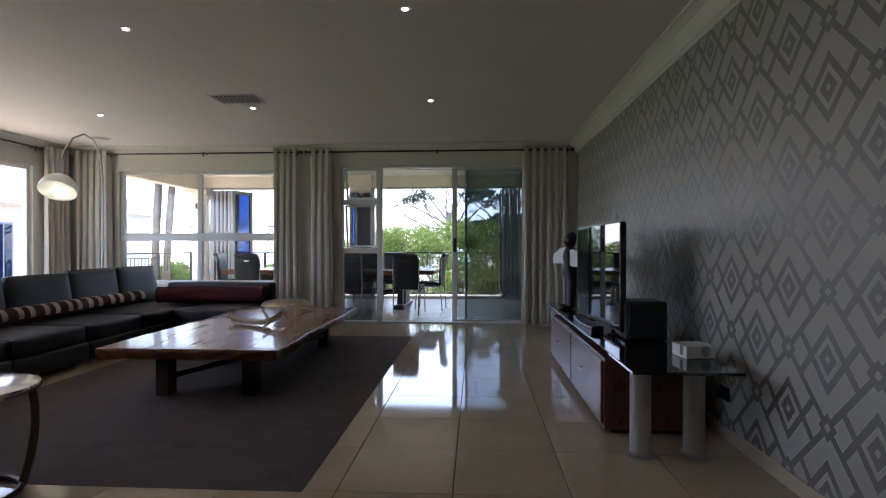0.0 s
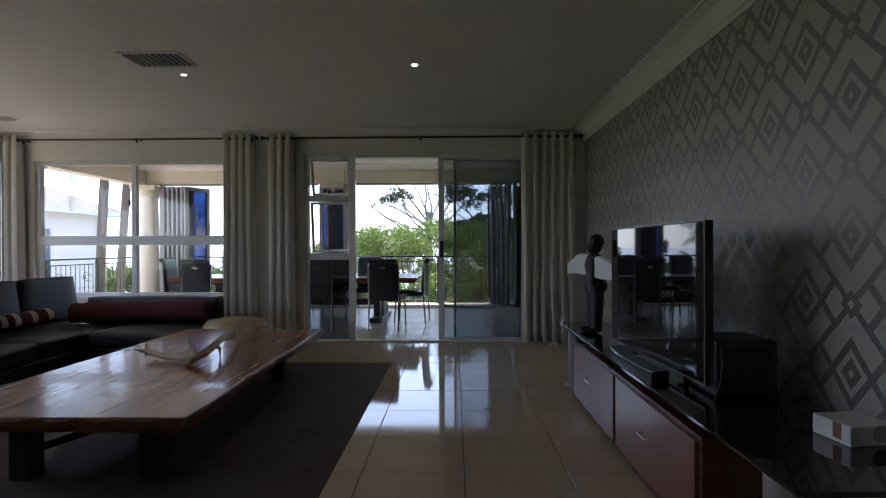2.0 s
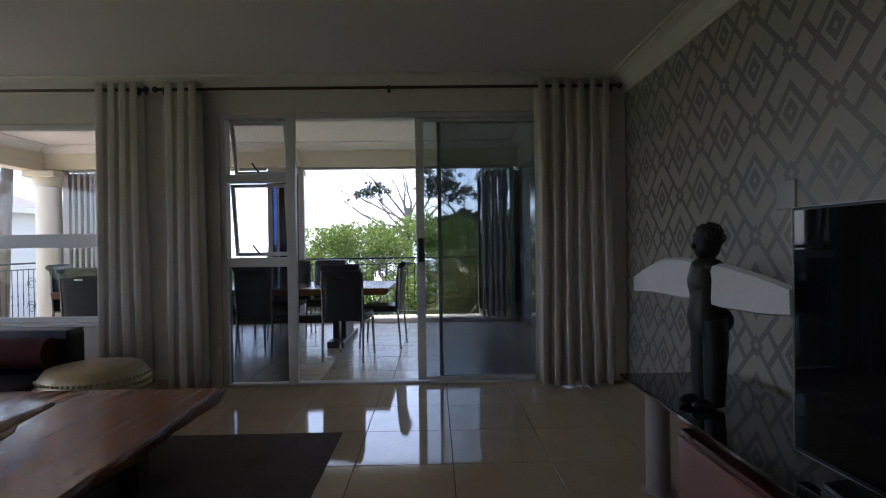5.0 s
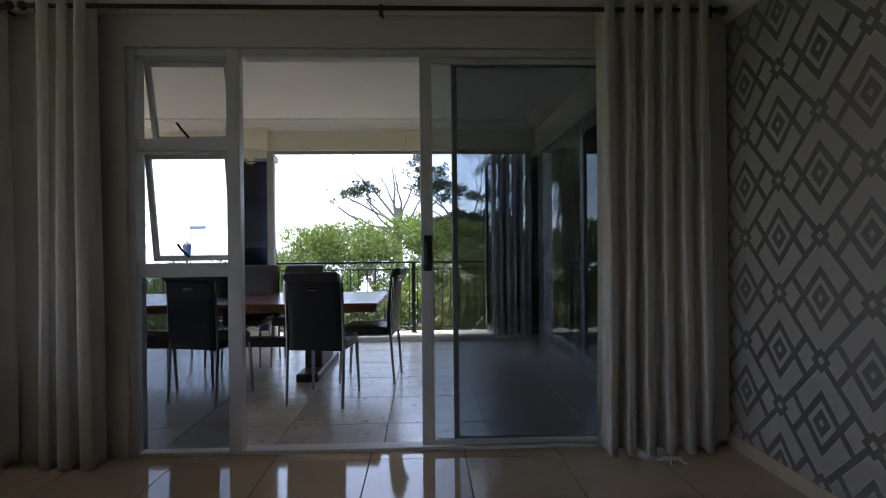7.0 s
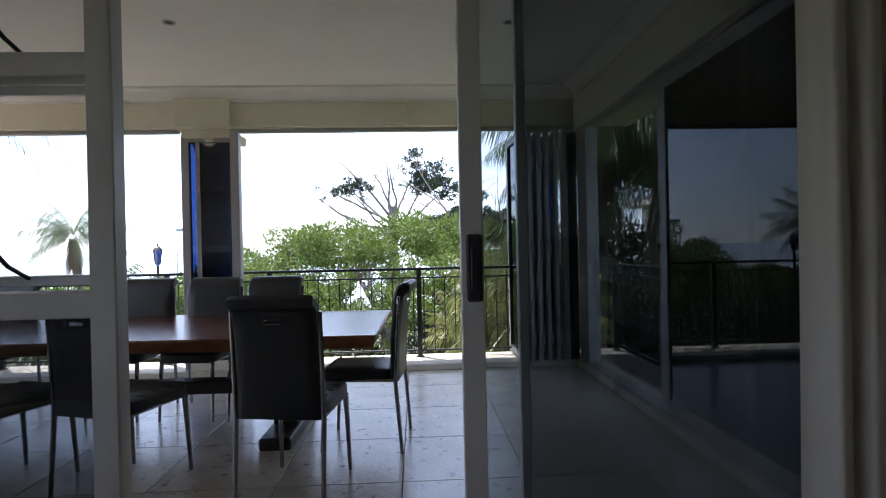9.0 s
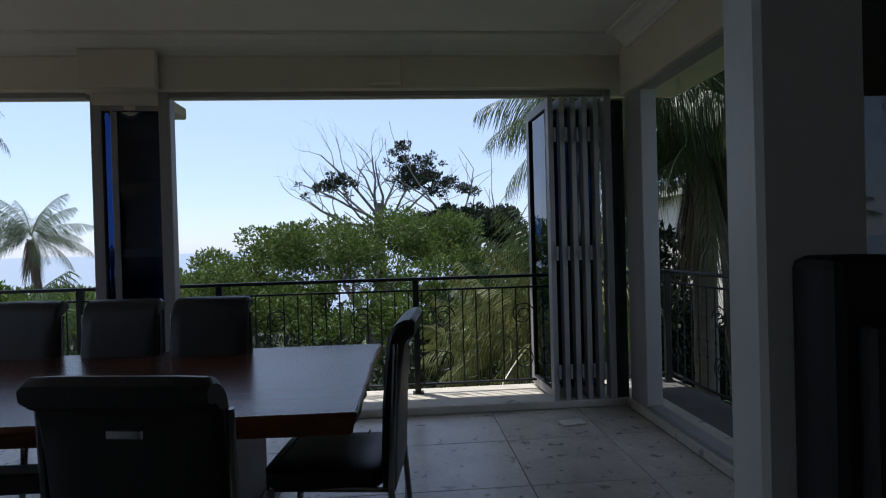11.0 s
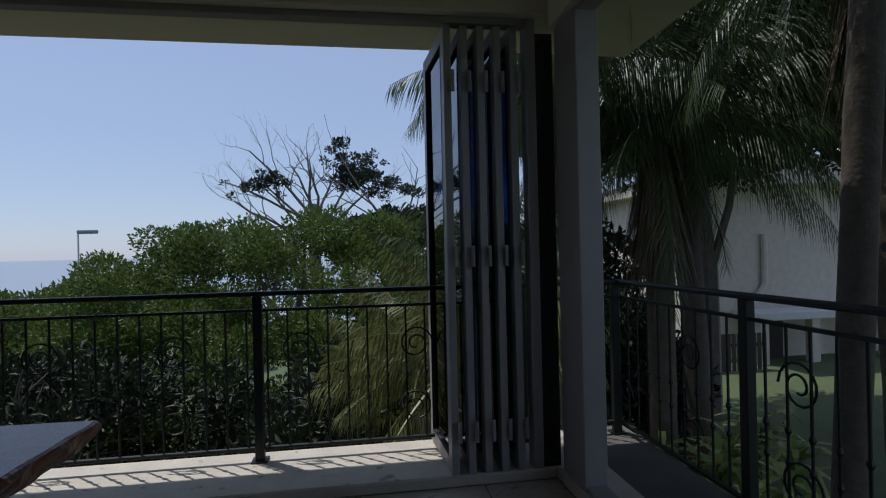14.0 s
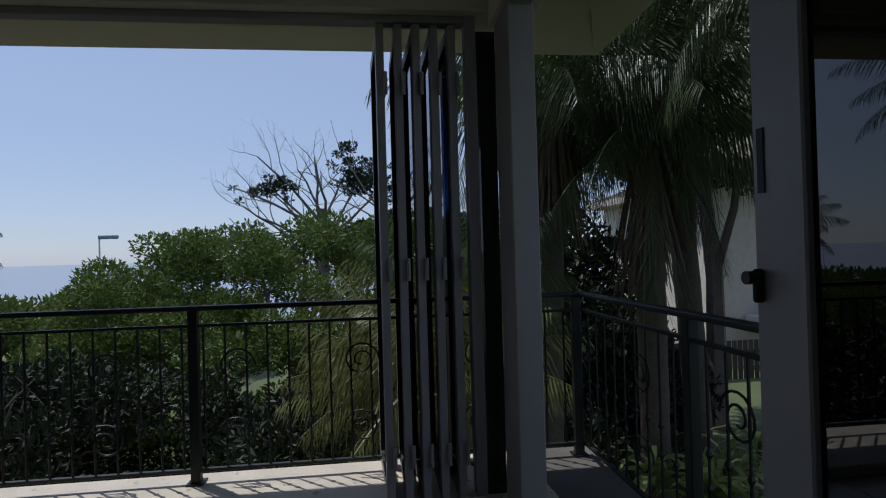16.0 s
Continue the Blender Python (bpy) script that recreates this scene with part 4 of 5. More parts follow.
statue((1.05, 6.08, CT))

socket = thing("wall_socket", "black double wall socket near the floor", "wall socket", (XR, 3.55, 0.30))
part("plate", boxed(-0.016, -0.002, -0.06, 0.06, -0.045, 0.045, 0.004), M["plastic"], socket)
part("plug", boxed(-0.05, -0.016, -0.02, 0.03, -0.03, 0.02, 0.006, 2), M["plastic"], socket)
cable = part("power_cable", tubed([(1.10, 4.06, 0.72), (1.10, 3.99, 0.80), (1.12, 3.95, 0.74), (1.10, 3.94, 0.64), (1.08, 3.95, CT + 0.006)], 0.006, 6), M["seal"], smooth=True)
tagged(cable, "thin black power cable behind the television", "cable")

plate_1 = thing("wall_plate", "small grey blank plate on the wallpaper", "wall plate", (XR, 6.36, 1.57))
part("cover", boxed(-0.012, -0.002, -0.075, 0.075, -0.075, 0.075, 0.003), M["pillar"], plate_1)
part("screw", lathe([(0.005, 0.0), (0.005, 0.002), (0.0, 0.002)], 8), M["steel"], plate_1).matrix_basis = pose(-0.012, 0, 0.06, 0, -90, 0)


# ---- verandah structure ----
tagged(part("floor_verandah", boxed(V_XL - 0.2, V_XR + 0.25, YW + 0.2, V_Y + 0.05, -0.2, -0.006), M["grout"]), "pitted travertine verandah floor tiles", "floor", **S)
tagged(part("slab_verandah", boxed(V_XL - 0.5, 1.528, V_Y + 0.05, 13.62, -0.25, 0.045, 0.01), M["slab"]), "pale stone sill slab outside the folding doors", "sill", **S)
# ledge keeps its shaded look through a dark colour
tagged(part("slab_side", boxed(V_XR + 0.25, 2.0, YW, 13.62, -0.25, 0.045, 0.01), M["ledge"]), "grey concrete ledge beside the verandah, coloured dark for shade", "sill", **S)
tagged(part("ceiling_verandah", boxed(V_XL - 0.3, V_XR + 0.3, YW + 0.2, V_Y + 0.15, V_ZC + 0.10, V_ZC + 0.3), M["verandah_ceiling"]), "cream verandah ceiling", "ceiling", **S)
# beams over the openings, with an eave outside
tagged(part("beam_front", boxed(V_XL - 0.15, V_XR + 0.16, V_Y - 0.08, V_Y + 0.18, 2.70, V_ZC + 0.10, 0.006), M["beam"]), "cream painted beam over the folding doors", "beam", **S)
tagged(part("beam_side", boxed(V_XR - 0.06, V_XR + 0.16, YW + 0.2, V_Y - 0.08, 2.62, V_ZC + 0.10, 0.006), M["beam"]), "cream painted side beam", "beam", **S)
tagged(part("beam_west", boxed(V_XL - 0.15, V_XL + 0.12, YW + 0.2, V_Y - 0.08, 2.66, V_ZC + 0.10, 0.006), M["beam"]), "cream painted side beam", "beam", **S)
cornice("trim_verandah_front", ((V_XL, V_Y - 0.08), (V_XR, V_Y - 0.08)), (0, -1), V_ZC + 0.10, 0.13)
cornice("trim_verandah_side", ((V_XR - 0.06, YW + 0.2), (V_XR - 0.06, V_Y - 0.25)), (-1, 0), V_ZC + 0.10, 0.13)
cornice("trim_verandah_west", ((V_XL + 0.12, YW + 0.2), (V_XL + 0.12, V_Y - 0.25)), (1, 0), V_ZC + 0.10, 0.13)
tagged(part("eave_front", boxed(V_XL - 0.8, 2.42, V_Y + 0.18, 14.25, 2.98, 3.13, 0.01), M["beam"]), "cream soffit of the roof overhang", "eave", **S)
tagged(part("eave_side", boxed(V_XR + 0.16, 2.42, YW - 1.0, V_Y + 0.18, 2.98, 3.13, 0.01), M["beam"]), "cream soffit of the roof overhang", "eave", **S)
tagged(part("roof_verandah", boxed(V_XL - 0.85, 2.5, YW - 1.0, 14.33, 3.31, 3.45), M["roof"]), "clay-tiled verandah roof", "roof", **S)
# unseen roof; west overhang widened to keep direct sun out of the side window
tagged(part("roof_room", boxed(XL - 1.05, XR + 0.6, YB - 0.5, YW + 0.2, 3.14, 3.23), M["roof"]), "unseen clay-tiled roof over the room, overhang widened to block sun", "roof", **S)
tagged(part("beam_block", boxed(-0.87, -0.61, V_Y - 0.13, V_Y - 0.081, 2.73, 2.93, 0.006), M["beam"]), "small cream block on the beam", "beam", **S)
tagged(part("beam_capital", boxed(-3.10, -2.52, V_Y - 0.15, V_Y - 0.081, 2.705, V_ZC + 0.0, 0.006), M["beam"]), "cream block on the beam over the column", "beam", **S)
# kerb under the side glazing, and the low threshold of the folding doors
tagged(part("kerb_side", boxed(V_XR - 0.04, V_XR + 0.25, YW + 0.2, V_Y - 0.02, -0.004, 0.075, 0.01), M["slab"]), "low painted kerb under the glazing", "kerb", **S)
tagged(part("kerb_front", boxed(V_XL, V_XR + 0.25, V_Y - 0.02, V_Y + 0.16, -0.004, 0.065, 0.01), M["slab"]), "low stone threshold of the folding doors", "threshold", **S)


def column(at):
    c = thing("column", "round cream plaster column with a moulded capital", "column", at, group="verandah columns")
    part("base", boxed(-0.26, 0.26, -0.26, 0.26, 0.0, 0.12, 0.015), M["column"], c)
    part("shaft", lathe([(0.23, 0.12), (0.24, 0.15), (0.23, 0.18), (0.20, 0.21), (0.20, 1.2), (0.185, 2.36), (0.20, 2.38), (0.20, 2.41), (0.19, 2.42)], 32), M["column"], c, smooth=True)
    part("capital", lathe([(0.19, 2.42), (0.215, 2.45), (0.23, 2.50), (0.245, 2.53), (0.245, 2.56)], 32), M["column"], c, smooth=True)
    part("abacus", boxed(-0.27, 0.27, -0.27, 0.27, 2.56, 2.665, 0.012), M["column"], c)
    return c


col = column((-2.82, 13.22, 0.045))
copy_thing(col, pose(-6.82, 12.95, 0.0))
copy_thing(col, pose(-6.82, 9.4, 0.0))


# ---- folding doors ----
def fold_leaf(parent, at, turn, w, h=2.58, glass_mat="glass_blue"):
    """One glazed leaf of the folding doors, hinged at its left edge."""
    bm = bmesh.new()
    rect_frame(bm, 0, w, 0, h, -0.022, 0.022, 0.085)
    leaf = part("leaf", bm, M["fold"], parent)
    leaf.matrix_basis = pose(*at, 0, 0, turn)
    g = part("pane", boxed(0.085, w - 0.085, -0.004, 0.004, 0.085, h - 0.085), M[glass_mat], leaf)
    g.visible_shadow = False
    bm = bmesh.new()
    rect_frame(bm, 0.083, w - 0.083, 0.083, h - 0.083, -0.024, 0.024, 0.008, 0)
    part("bead", bm, M["seal"], leaf, "black glazing bead")
    return leaf


stack = thing("folding_door_east", "grey aluminium folding glass doors stacked open against the corner", "folding door", (0, 0, 0.066))
for k in range(5):
    fold_leaf(stack, (0.635 + 0.098 * k, 12.93, 0), 93 - 2 * (k % 2), 0.66)
for k in range(5):
    for z in (0.25, 1.25, 2.25):
        bm = bmesh.new()
        rod(bm, (0.66 + 0.098 * k, 12.905, z - 0.06), (0.66 + 0.098 * k, 12.905, z + 0.06), 0.011, n=8)
        part("hinge", bm, M["fold"], stack)
west_stack = thing("folding_door_west", "grey aluminium folding glass doors stacked open beside a column", "folding door", (0, 0, 0.066))
for k in range(5):
    fold_leaf(west_stack, (-6.50 + 0.10 * k, 12.93, 0), 93 - 2 * (k % 2), 0.62)
fold_leaf(west_stack, (-6.02, 12.92, 0), 62, 0.62)
mid = thing("folding_door_middle", "tinted folding glass leaves standing open before a column", "folding door", (0, 0, 0.066))
fold_leaf(mid, (-3.10, 12.98, 0), 4, 0.60, glass_mat="glass_blue")
fold_leaf(mid, (-3.08, 13.55, 0), -75, 0.60, glass_mat="glass_blue")
frame_1 = thing("door_frame_front", "grey aluminium posts and head track of the folding doors", "door frame", **S)
for a, b in ((-2.56, -2.47), (1.10, 1.16), (-6.58, -6.52)):
    part("post", boxed(a, b, V_Y - 0.02, V_Y + 0.08, 0.066, 2.70, 0.005), M["fold"], frame_1)
part("head_track", boxed(-6.52, -3.12, V_Y - 0.01, V_Y + 0.07, 2.66, 2.699, 0.004), M["fold"], frame_1)
part("head_track", boxed(-2.47, 1.10, V_Y - 0.01, V_Y + 0.07, 2.66, 2.699, 0.004), M["fold"], frame_1)
part("corner_pane", boxed(1.165, 1.27, V_Y + 0.0, V_Y + 0.05, 0.066, 2.62), M["black_glass"], frame_1)

# the side glazing: an open gap, then wide tinted sliding panels
side_frame = thing("door_frame_side", "grey aluminium frame of the verandah side glazing", "door frame", **S)
XS = V_XR
part("corner_post", boxed(XS - 0.03, XS + 0.10, 12.56, 12.86, 0.075, 2.62, 0.006), M["fold"], side_frame)
part("end_post", boxed(XS - 0.01, XS + 0.08, YW + 0.2, YW + 0.27, 0.075, 2.62, 0.006), M["fold"], side_frame)
part("head_track", boxed(XS - 0.02, XS + 0.09, YW + 0.27, 12.56, 2.595, 2.62, 0.005), M["fold"], side_frame)
part("sill_track", boxed(XS - 0.02, XS + 0.09, YW + 0.27, 12.56, 0.076, 0.105, 0.004), M["fold"], side_frame)


def side_leaf(name, ya, yb, xo):
    p = thing(name, "grey-framed sliding door panel with dark tinted glass", "sliding door", (XS + xo, 0, 0.105), group="side sliding panels")
    bm = bmesh.new()
    for a, b, c, d in ((ya, ya + 0.12, 0, 2.485), (yb - 0.12, yb, 0, 2.485), (ya + 0.12, yb - 0.12, 0, 0.10), (ya + 0.12, yb - 0.12, 2.385, 2.485)):
        box(bm, 0, 0.035, a, b, c, d, 0.004)
    part("leaf_frame", bm, M["fold"], p)
    g = part("pane", boxed(0.014, 0.020, ya + 0.12, yb - 0.12, 0.10, 2.385), M["glass_dark"], p)
    part("finger_slot", boxed(-0.003, 0.001, yb - 0.032, yb - 0.016, 1.385, 1.50), M["seal"], p, "black recessed pull")
    part("latch", boxed(-0.02, 0.0, yb - 0.026, yb - 0.014, 1.19, 1.25, 0.004), M["seal"], p, "black latch")
    bm = bmesh.new()
    rod(bm, (-0.015, yb - 0.02, 1.235), (-0.035, yb - 0.02, 1.235), 0.012, n=10)
    part("knob", bm, M["seal"], p)


side_leaf("side_door", 9.05, 10.92, 0.0)
side_leaf("side_door", 9.02, 10.86, 0.045)


# ---- railings ----
def railing(name, p, q, posts, label):
    """Black iron balustrade with plain bars, a lower rail and scrolls."""
    r = thing(name, label, "railing", (*p, 0.045), math.degrees(math.atan2(q[1] - p[1], q[0] - p[0])))
    L = math.hypot(q[0] - p[0], q[1] - p[1])
    part("handrail", boxed(0, L, -0.028, 0.028, 1.045, 1.075, 0.008, 2), M["iron"], r)
    part("mid_rail", boxed(0, L, -0.012, 0.012, 0.945, 0.963, 0.003), M["iron"], r)
    part("bottom_rail", boxed(0, L, -0.014, 0.014, 0.07, 0.09, 0.003), M["iron"], r)
    for x in posts:
        bm = bmesh.new()
        box(bm, x - 0.028, x + 0.028, -0.026, 0.026, 0, 1.046, 0.004)
        box(bm, x - 0.05, x + 0.05, -0.05, 0.05, 0, 0.012, 0.002)
        part("post", bm, M["iron"], r)
    me = None
    n = int(L / 0.125)
    for k in range(1, n):
        x = L * k / n
        if any(abs(x - c) < 0.05 for c in posts):
            continue
        if me is None:
            bm = bmesh.new()
            rod(bm, (0, 0, 0.09), (0, 0, 0.945), 0.007, n=6)
            for z in (0.36, 0.50):
                rod(bm, (0, 0, z - 0.018), (0, 0, z), 0.008, 0.016, 6)
                rod(bm, (0, 0, z), (0, 0, z + 0.018), 0.016, 0.008, 6)
            b = part("baluster", bm, M["iron"], r)
            me = b.data
        else:
            b = new("baluster", me)
            b.parent = r
        b.location = (x, 0, 0)
    sc = None
    for k in range(2, n, 6):
        x = L * (k + 0.5) / n
        for s in (-1, 1):
            if sc is None:
                bm = bmesh.new()
                pts = []
                for j in range(29):
                    a = j / 28 * 3.6 * math.pi
                    rr = 0.115 * (1 - 0.78 * j / 28)
                    pts.append((rr * math.cos(a), 0, rr * math.sin(a)))
                tube(bm, pts, 0.006, 6)
                b = part("scroll", bm, M["iron"], r)
                sc = b.data
            else:
                b = new("scroll", sc)
                b.parent = r
            b.matrix_basis = pose(x + s * 0.0, 0.0, 0.28 if s < 0 else 0.70, 0, 0, 0 if s > 0 else 180)


railing("balustrade", (-7.4, 13.46), (1.92, 13.46), [0.05, 2.0, 3.9, 5.1, 6.87, 8.6, 9.28], "black wrought iron balcony railing in front of the verandah")
railing("balustrade", (1.92, 9.3), (1.92, 13.48), [0.05, 1.5, 2.9], "black wrought iron balcony railing beside the verandah")
railing("balustrade", (-7.4, 9.2), (-7.4, 13.48), [0.05, 1.5, 2.9], "black wrought iron balcony railing at the far end")


# ---- dining table and chairs ----
dining = thing("dining_table", "long polished redwood slab dining table", "dining table", (-0.81, 11.2, 0), -1)
part("tabletop", live_slab(-4.35, 0.0, -0.70, 0.74, 0.70, 0.79, 12, 0.008, 40, 24), M["deck_wood"], dining, materials=(M["wood_edge"],))
for x in (-0.72, -3.6):
    t = part("trestle", boxed(x - 0.09, x + 0.09, -0.28, 0.34, 0.08, 0.66, 0.012), M["leg_wood"], dining)
    part("foot", boxed(x - 0.11, x + 0.11, -0.58, 0.62, 0.0, 0.085, 0.012), M["leg_wood"], t)
    part("bearer", boxed(x - 0.10, x + 0.10, -0.40, 0.45, 0.655, 0.702, 0.006), M["leg_wood"], t)
part("stretcher", boxed(-3.51, -0.81, -0.04, 0.10, 0.26, 0.36, 0.008), M["leg_wood"], dining)


def dining_chair(at, turn):
    """A black leather chair; it faces +y at no turn."""
    c = thing("dining_chair", "black leather dining chair with slim chrome legs", "dining chair", at, turn, "chairs round the dining table")
    w = 0.225
    # back: a padded slab that rolls over backwards at its top
    spine = [Vector((0, -0.225, 0.42)), Vector((0, -0.228, 0.55)), Vector((0, -0.236, 0.70)), Vector((0, -0.25, 0.83))]
    spine += arc((0, -0.262, 0.91), (0, -0.272, 0.985), (0, -0.335, 0.972), 7)
    bm = bmesh.new()
    rings = []
    for k, p in enumerate(spine):
        d = (spine[min(k + 1, len(spine) - 1)] - spine[max(k - 1, 0)]).normalized()
        nrm = Vector((0, -d.z, d.y))
        h = 0.026 + 0.010 * min(k / 6, 1) if k < len(spine) - 1 else 0.022
        ring = []
        for x, t in ((-w + 0.004, 0.55), (-w + 0.018, 0.95), (-w + 0.08, 1.0), (0.0, 1.06), (w - 0.08, 1.0), (w - 0.018, 0.95), (w - 0.004, 0.55)):
            ring.append(bm.verts.new(p + Vector((x, 0, 0)) + nrm * h * t))
        for x, t in ((w - 0.004, 0.55), (w - 0.018, 0.95), (w - 0.08, 1.0), (0.0, 1.0), (-w + 0.08, 1.0), (-w + 0.018, 0.95), (-w + 0.004, 0.55)):
            ring.append(bm.verts.new(p + Vector((x, 0, 0)) - nrm * h * t))
        rings.append(ring)
    for a, b in zip(rings, rings[1:]):
        for j in range(14):
            bm.faces.new((a[j], a[(j + 1) % 14], b[(j + 1) % 14], b[j]))
    bm.faces.new(rings[0])
    bm.faces.new(rings[-1][::-1])
    part("backrest", bm, M["leather"], c, smooth=True)
    part("handle", boxed(-0.045, 0.045, -0.300, -0.278, 0.872, 0.895, 0.004), M["chrome"], c, "chrome grip on the back")
    s = part("seat", cushion(0.45, 0.46, 0.075, 0.012, 8), M["leather"], c, smooth=True)
    s.location = (0, 0.03, 0.415)
    for k in range(4):
        bm = bmesh.new()
        tube(bm, [(-0.20, -0.12 + 0.10 * k, 0.497), (0.20, -0.12 + 0.10 * k, 0.497)], 0.004, 6)
        part("seam", bm, M["seal"], s).location = (0, 0, -0.415)
    for sx in (-1, 1):
        part("leg", tubed([(sx * 0.20, 0.22, 0.425), (sx * 0.205, 0.235, 0.22), (sx * 0.21, 0.25, 0.0)], [0.017, 0.014, 0.011], 8), M["leg_steel"], c, smooth=True)
        part("leg", tubed([(sx * 0.233, -0.265, 0.93), (sx * 0.233, -0.245, 0.60), (sx * 0.232, -0.235, 0.43), (sx * 0.232, -0.27, 0.0)], [0.010, 0.012, 0.014, 0.012], 8), M["leg_steel"], c, "chrome back leg running up the backrest", smooth=True)
        part("stretcher", tubed([(sx * 0.205, 0.22, 0.425), (sx * 0.232, -0.235, 0.43)], 0.009, 6), M["leg_steel"], c)
    return c


chair = dining_chair((-1.25, 10.06, 0), -10)
chair.scale = (1.05, 1.05, 1.12)
for x, y, a in ((-2.28, 10.20, -18), (-3.00, 10.25, -20), (-4.30, 10.15, -4), (-1.845, 11.57, 175), (-2.40, 11.62, 174), (-3.02, 11.69, 173), (-4.3, 11.82, 174), (-0.93, 10.78, 84), (-5.25, 11.35, -88)):
    copy_thing(chair, pose(x, y, 0, 0, 0, a))

plate = thing("floor_plate", "small square pale cover plate on the verandah floor", "floor cover", (0.64, 12.55, 0.001), 8)
part("cover", boxed(-0.10, 0.10, -0.06, 0.06, 0.0, 0.012, 0.003), M["slab"], plate)
paper = thing("tassel", "crumpled blue and white tassel at the curtain hem", "tassel", (1.12, 8.48, 0.0))
rnd = random.Random(3)
bm = bmesh.new()
for k in range(14):
    a, b = rnd.uniform(-0.07, 0.07), rnd.uniform(-0.03, 0.03)
    tube(bm, [(a * 0.3, b * 0.3, 0.03), (a, b, 0.03 * rnd.random() + 0.006), (a * 1.3, b * 1.6, 0.006)], 0.006, 5)
part("strands", bm, M["sleeve"], paper)

spot = thing("verandah_spotlight", "small round unlit spotlight in the verandah ceiling", "downlight", (-2.38, 11.1, V_ZC + 0.10), group="verandah spotlights")
part("ring", lathe([(0.030, -0.001), (0.031, -0.006), (0.045, -0.008), (0.048, -0.003), (0.048, -0.001)], 20), M["steel"], spot, smooth=True)
part("lens", lathe([(0.029, -0.001), (0.028, -0.004), (0.0, -0.005)], 16), M["plastic"], spot)
for p in ((0.2, 11.1), (-4.9, 11.1)):
    copy_thing(spot, pose(*p, V_ZC + 0.10))
# wide pale paving, added to bounce sunlight up to the room ceiling
tagged(part("terrace", boxed(-15.0, -7.6, -1.0, 24.0, -3.3, -1.35, 0.01), M["paving"]), "pale paved terrace below the balcony end", "terrace", **S)
tagged(part("terrace_wall", boxed(-9.6, -9.3, 8.0, 17.0, -1.36, -0.35, 0.01), M["brick_wall"]), "low terracotta garden wall", "garden wall", **S)


# ---- outdoors ----
def ground_z(x, y):
    """The garden falls away towards the sea."""
    k = min(max((x - 2.2) / 1.6, 0), 1) * min(max((34 - y) / 8, 0), 1)
    return -3.2 + 1.3 * k * k * (3 - 2 * k) - 9.0 * min(max((y - 30) / 90, 0), 1) ** 1.3


def sheet(name, xs, ys, zf, material):
    verts = [(x, y, zf(x, y)) for y in ys for x in xs]
    n = len(xs)
    faces = [(j * n + i, j * n + i + 1, (j + 1) * n + i + 1, (j + 1) * n + i) for j in range(len(ys) - 1) for i in range(n - 1)]
    return raw(name, verts, faces, material, smooth=True)


xs = [-4000, -1000, -300, -120, -60, -40, -30, -20, -12, -6, 0, 2, 2.6, 3.2, 4, 6, 9, 12, 20, 30, 60, 120, 300, 1000, 4000]
ys = [-4000, -800, -200, -60, -20, -3, 9, 14, 18, 24, 30, 36, 44, 54, 66, 80, 100, 120]
tagged(sheet("ground", xs, ys, ground_z, M["grass"]), "mown green lawn sloping down to the sea", "lawn", **S)
tagged(sheet("water", xs, [118, 200, 400, 1000, 2500, 4900], lambda x, y: -11.9, M["sea"]), "hazy blue sea out to the horizon", "sea", **S)
tagged(part("wall_foundation", boxed(V_XL - 0.4, 1.95, YB, 13.55, -3.4, -0.26), M["house"]), "white rendered lower storey wall", "wall", **S)


def leaves(name, centres, count, size, material, parent, seed, squash=0.75, up=0.4, long=2.2):
    """A crown of single bent leaf blades, scattered in and on clumps."""
    rng = np.random.default_rng(seed)
    c = np.array([(*p, r) for p, r in centres])
    pick = rng.choice(len(c), count, p=c[:, 3] ** 2 / (c[:, 3] ** 2).sum())
    unit = lambda v: v / (np.linalg.norm(v, axis=1, keepdims=True) + 1e-9)
    d = unit(rng.normal(size=(count, 3)))
    p = c[pick, :3] + d * (c[pick, 3] * (0.35 + 0.68 * rng.random(count) ** 0.5))[:, None] * (1, 1, squash)
    a = unit(d * 0.6 + rng.normal(size=(count, 3)) * 0.7 + (0, 0, up))
    s = unit(np.cross(a, rng.normal(size=(count, 3))))
    w = (size * (0.6 + 0.8 * rng.random(count)))[:, None]
    n = np.cross(a, s) * w * 0.25
    mid = p + a * w * long * 0.5
    verts = np.stack([p, mid + s * w * 0.5 + n, p + a * w * long, mid - s * w * 0.5 + n], 1).reshape(-1, 3)
    k = np.arange(count)[:, None] * 4
    faces = np.concatenate([k + (0, 1, 2), k + (0, 2, 3)])
    return raw(name, verts.tolist(), faces.tolist(), material, parent)


def limbs(bm, p, d, length, r, depth, rnd, tips, spread=0.55, split=3):
    """Forking, tapered limbs; the ends are kept in tips."""
    pts, rs = [Vector(p)], [r]
    dd = Vector(d).normalized()
    for k in range(3):
        dd = (dd + Vector((rnd.uniform(-1, 1), rnd.uniform(-1, 1), rnd.uniform(-0.5, 0.8))) * 0.16).normalized()
        pts.append(pts[-1] + dd * length / 3)
        rs.append(r * (1 - 0.15 * (k + 1)))
    tube(bm, pts, rs, 6)
    if depth == 0:
        tips.append(pts[-1].copy())
        return
    for k in range(split if depth > 1 else split - 1):
        a = rnd.uniform(0, 6.28)
        o = dd.orthogonal().normalized()
        o = Matrix.Rotation(a, 3, dd) @ o
        limbs(bm, pts[-1 - (k % 2)], (dd + o * spread * rnd.uniform(0.6, 1.4)), length * rnd.uniform(0.6, 0.85), rs[-1] * 0.72, depth - 1, rnd, tips, spread, split)


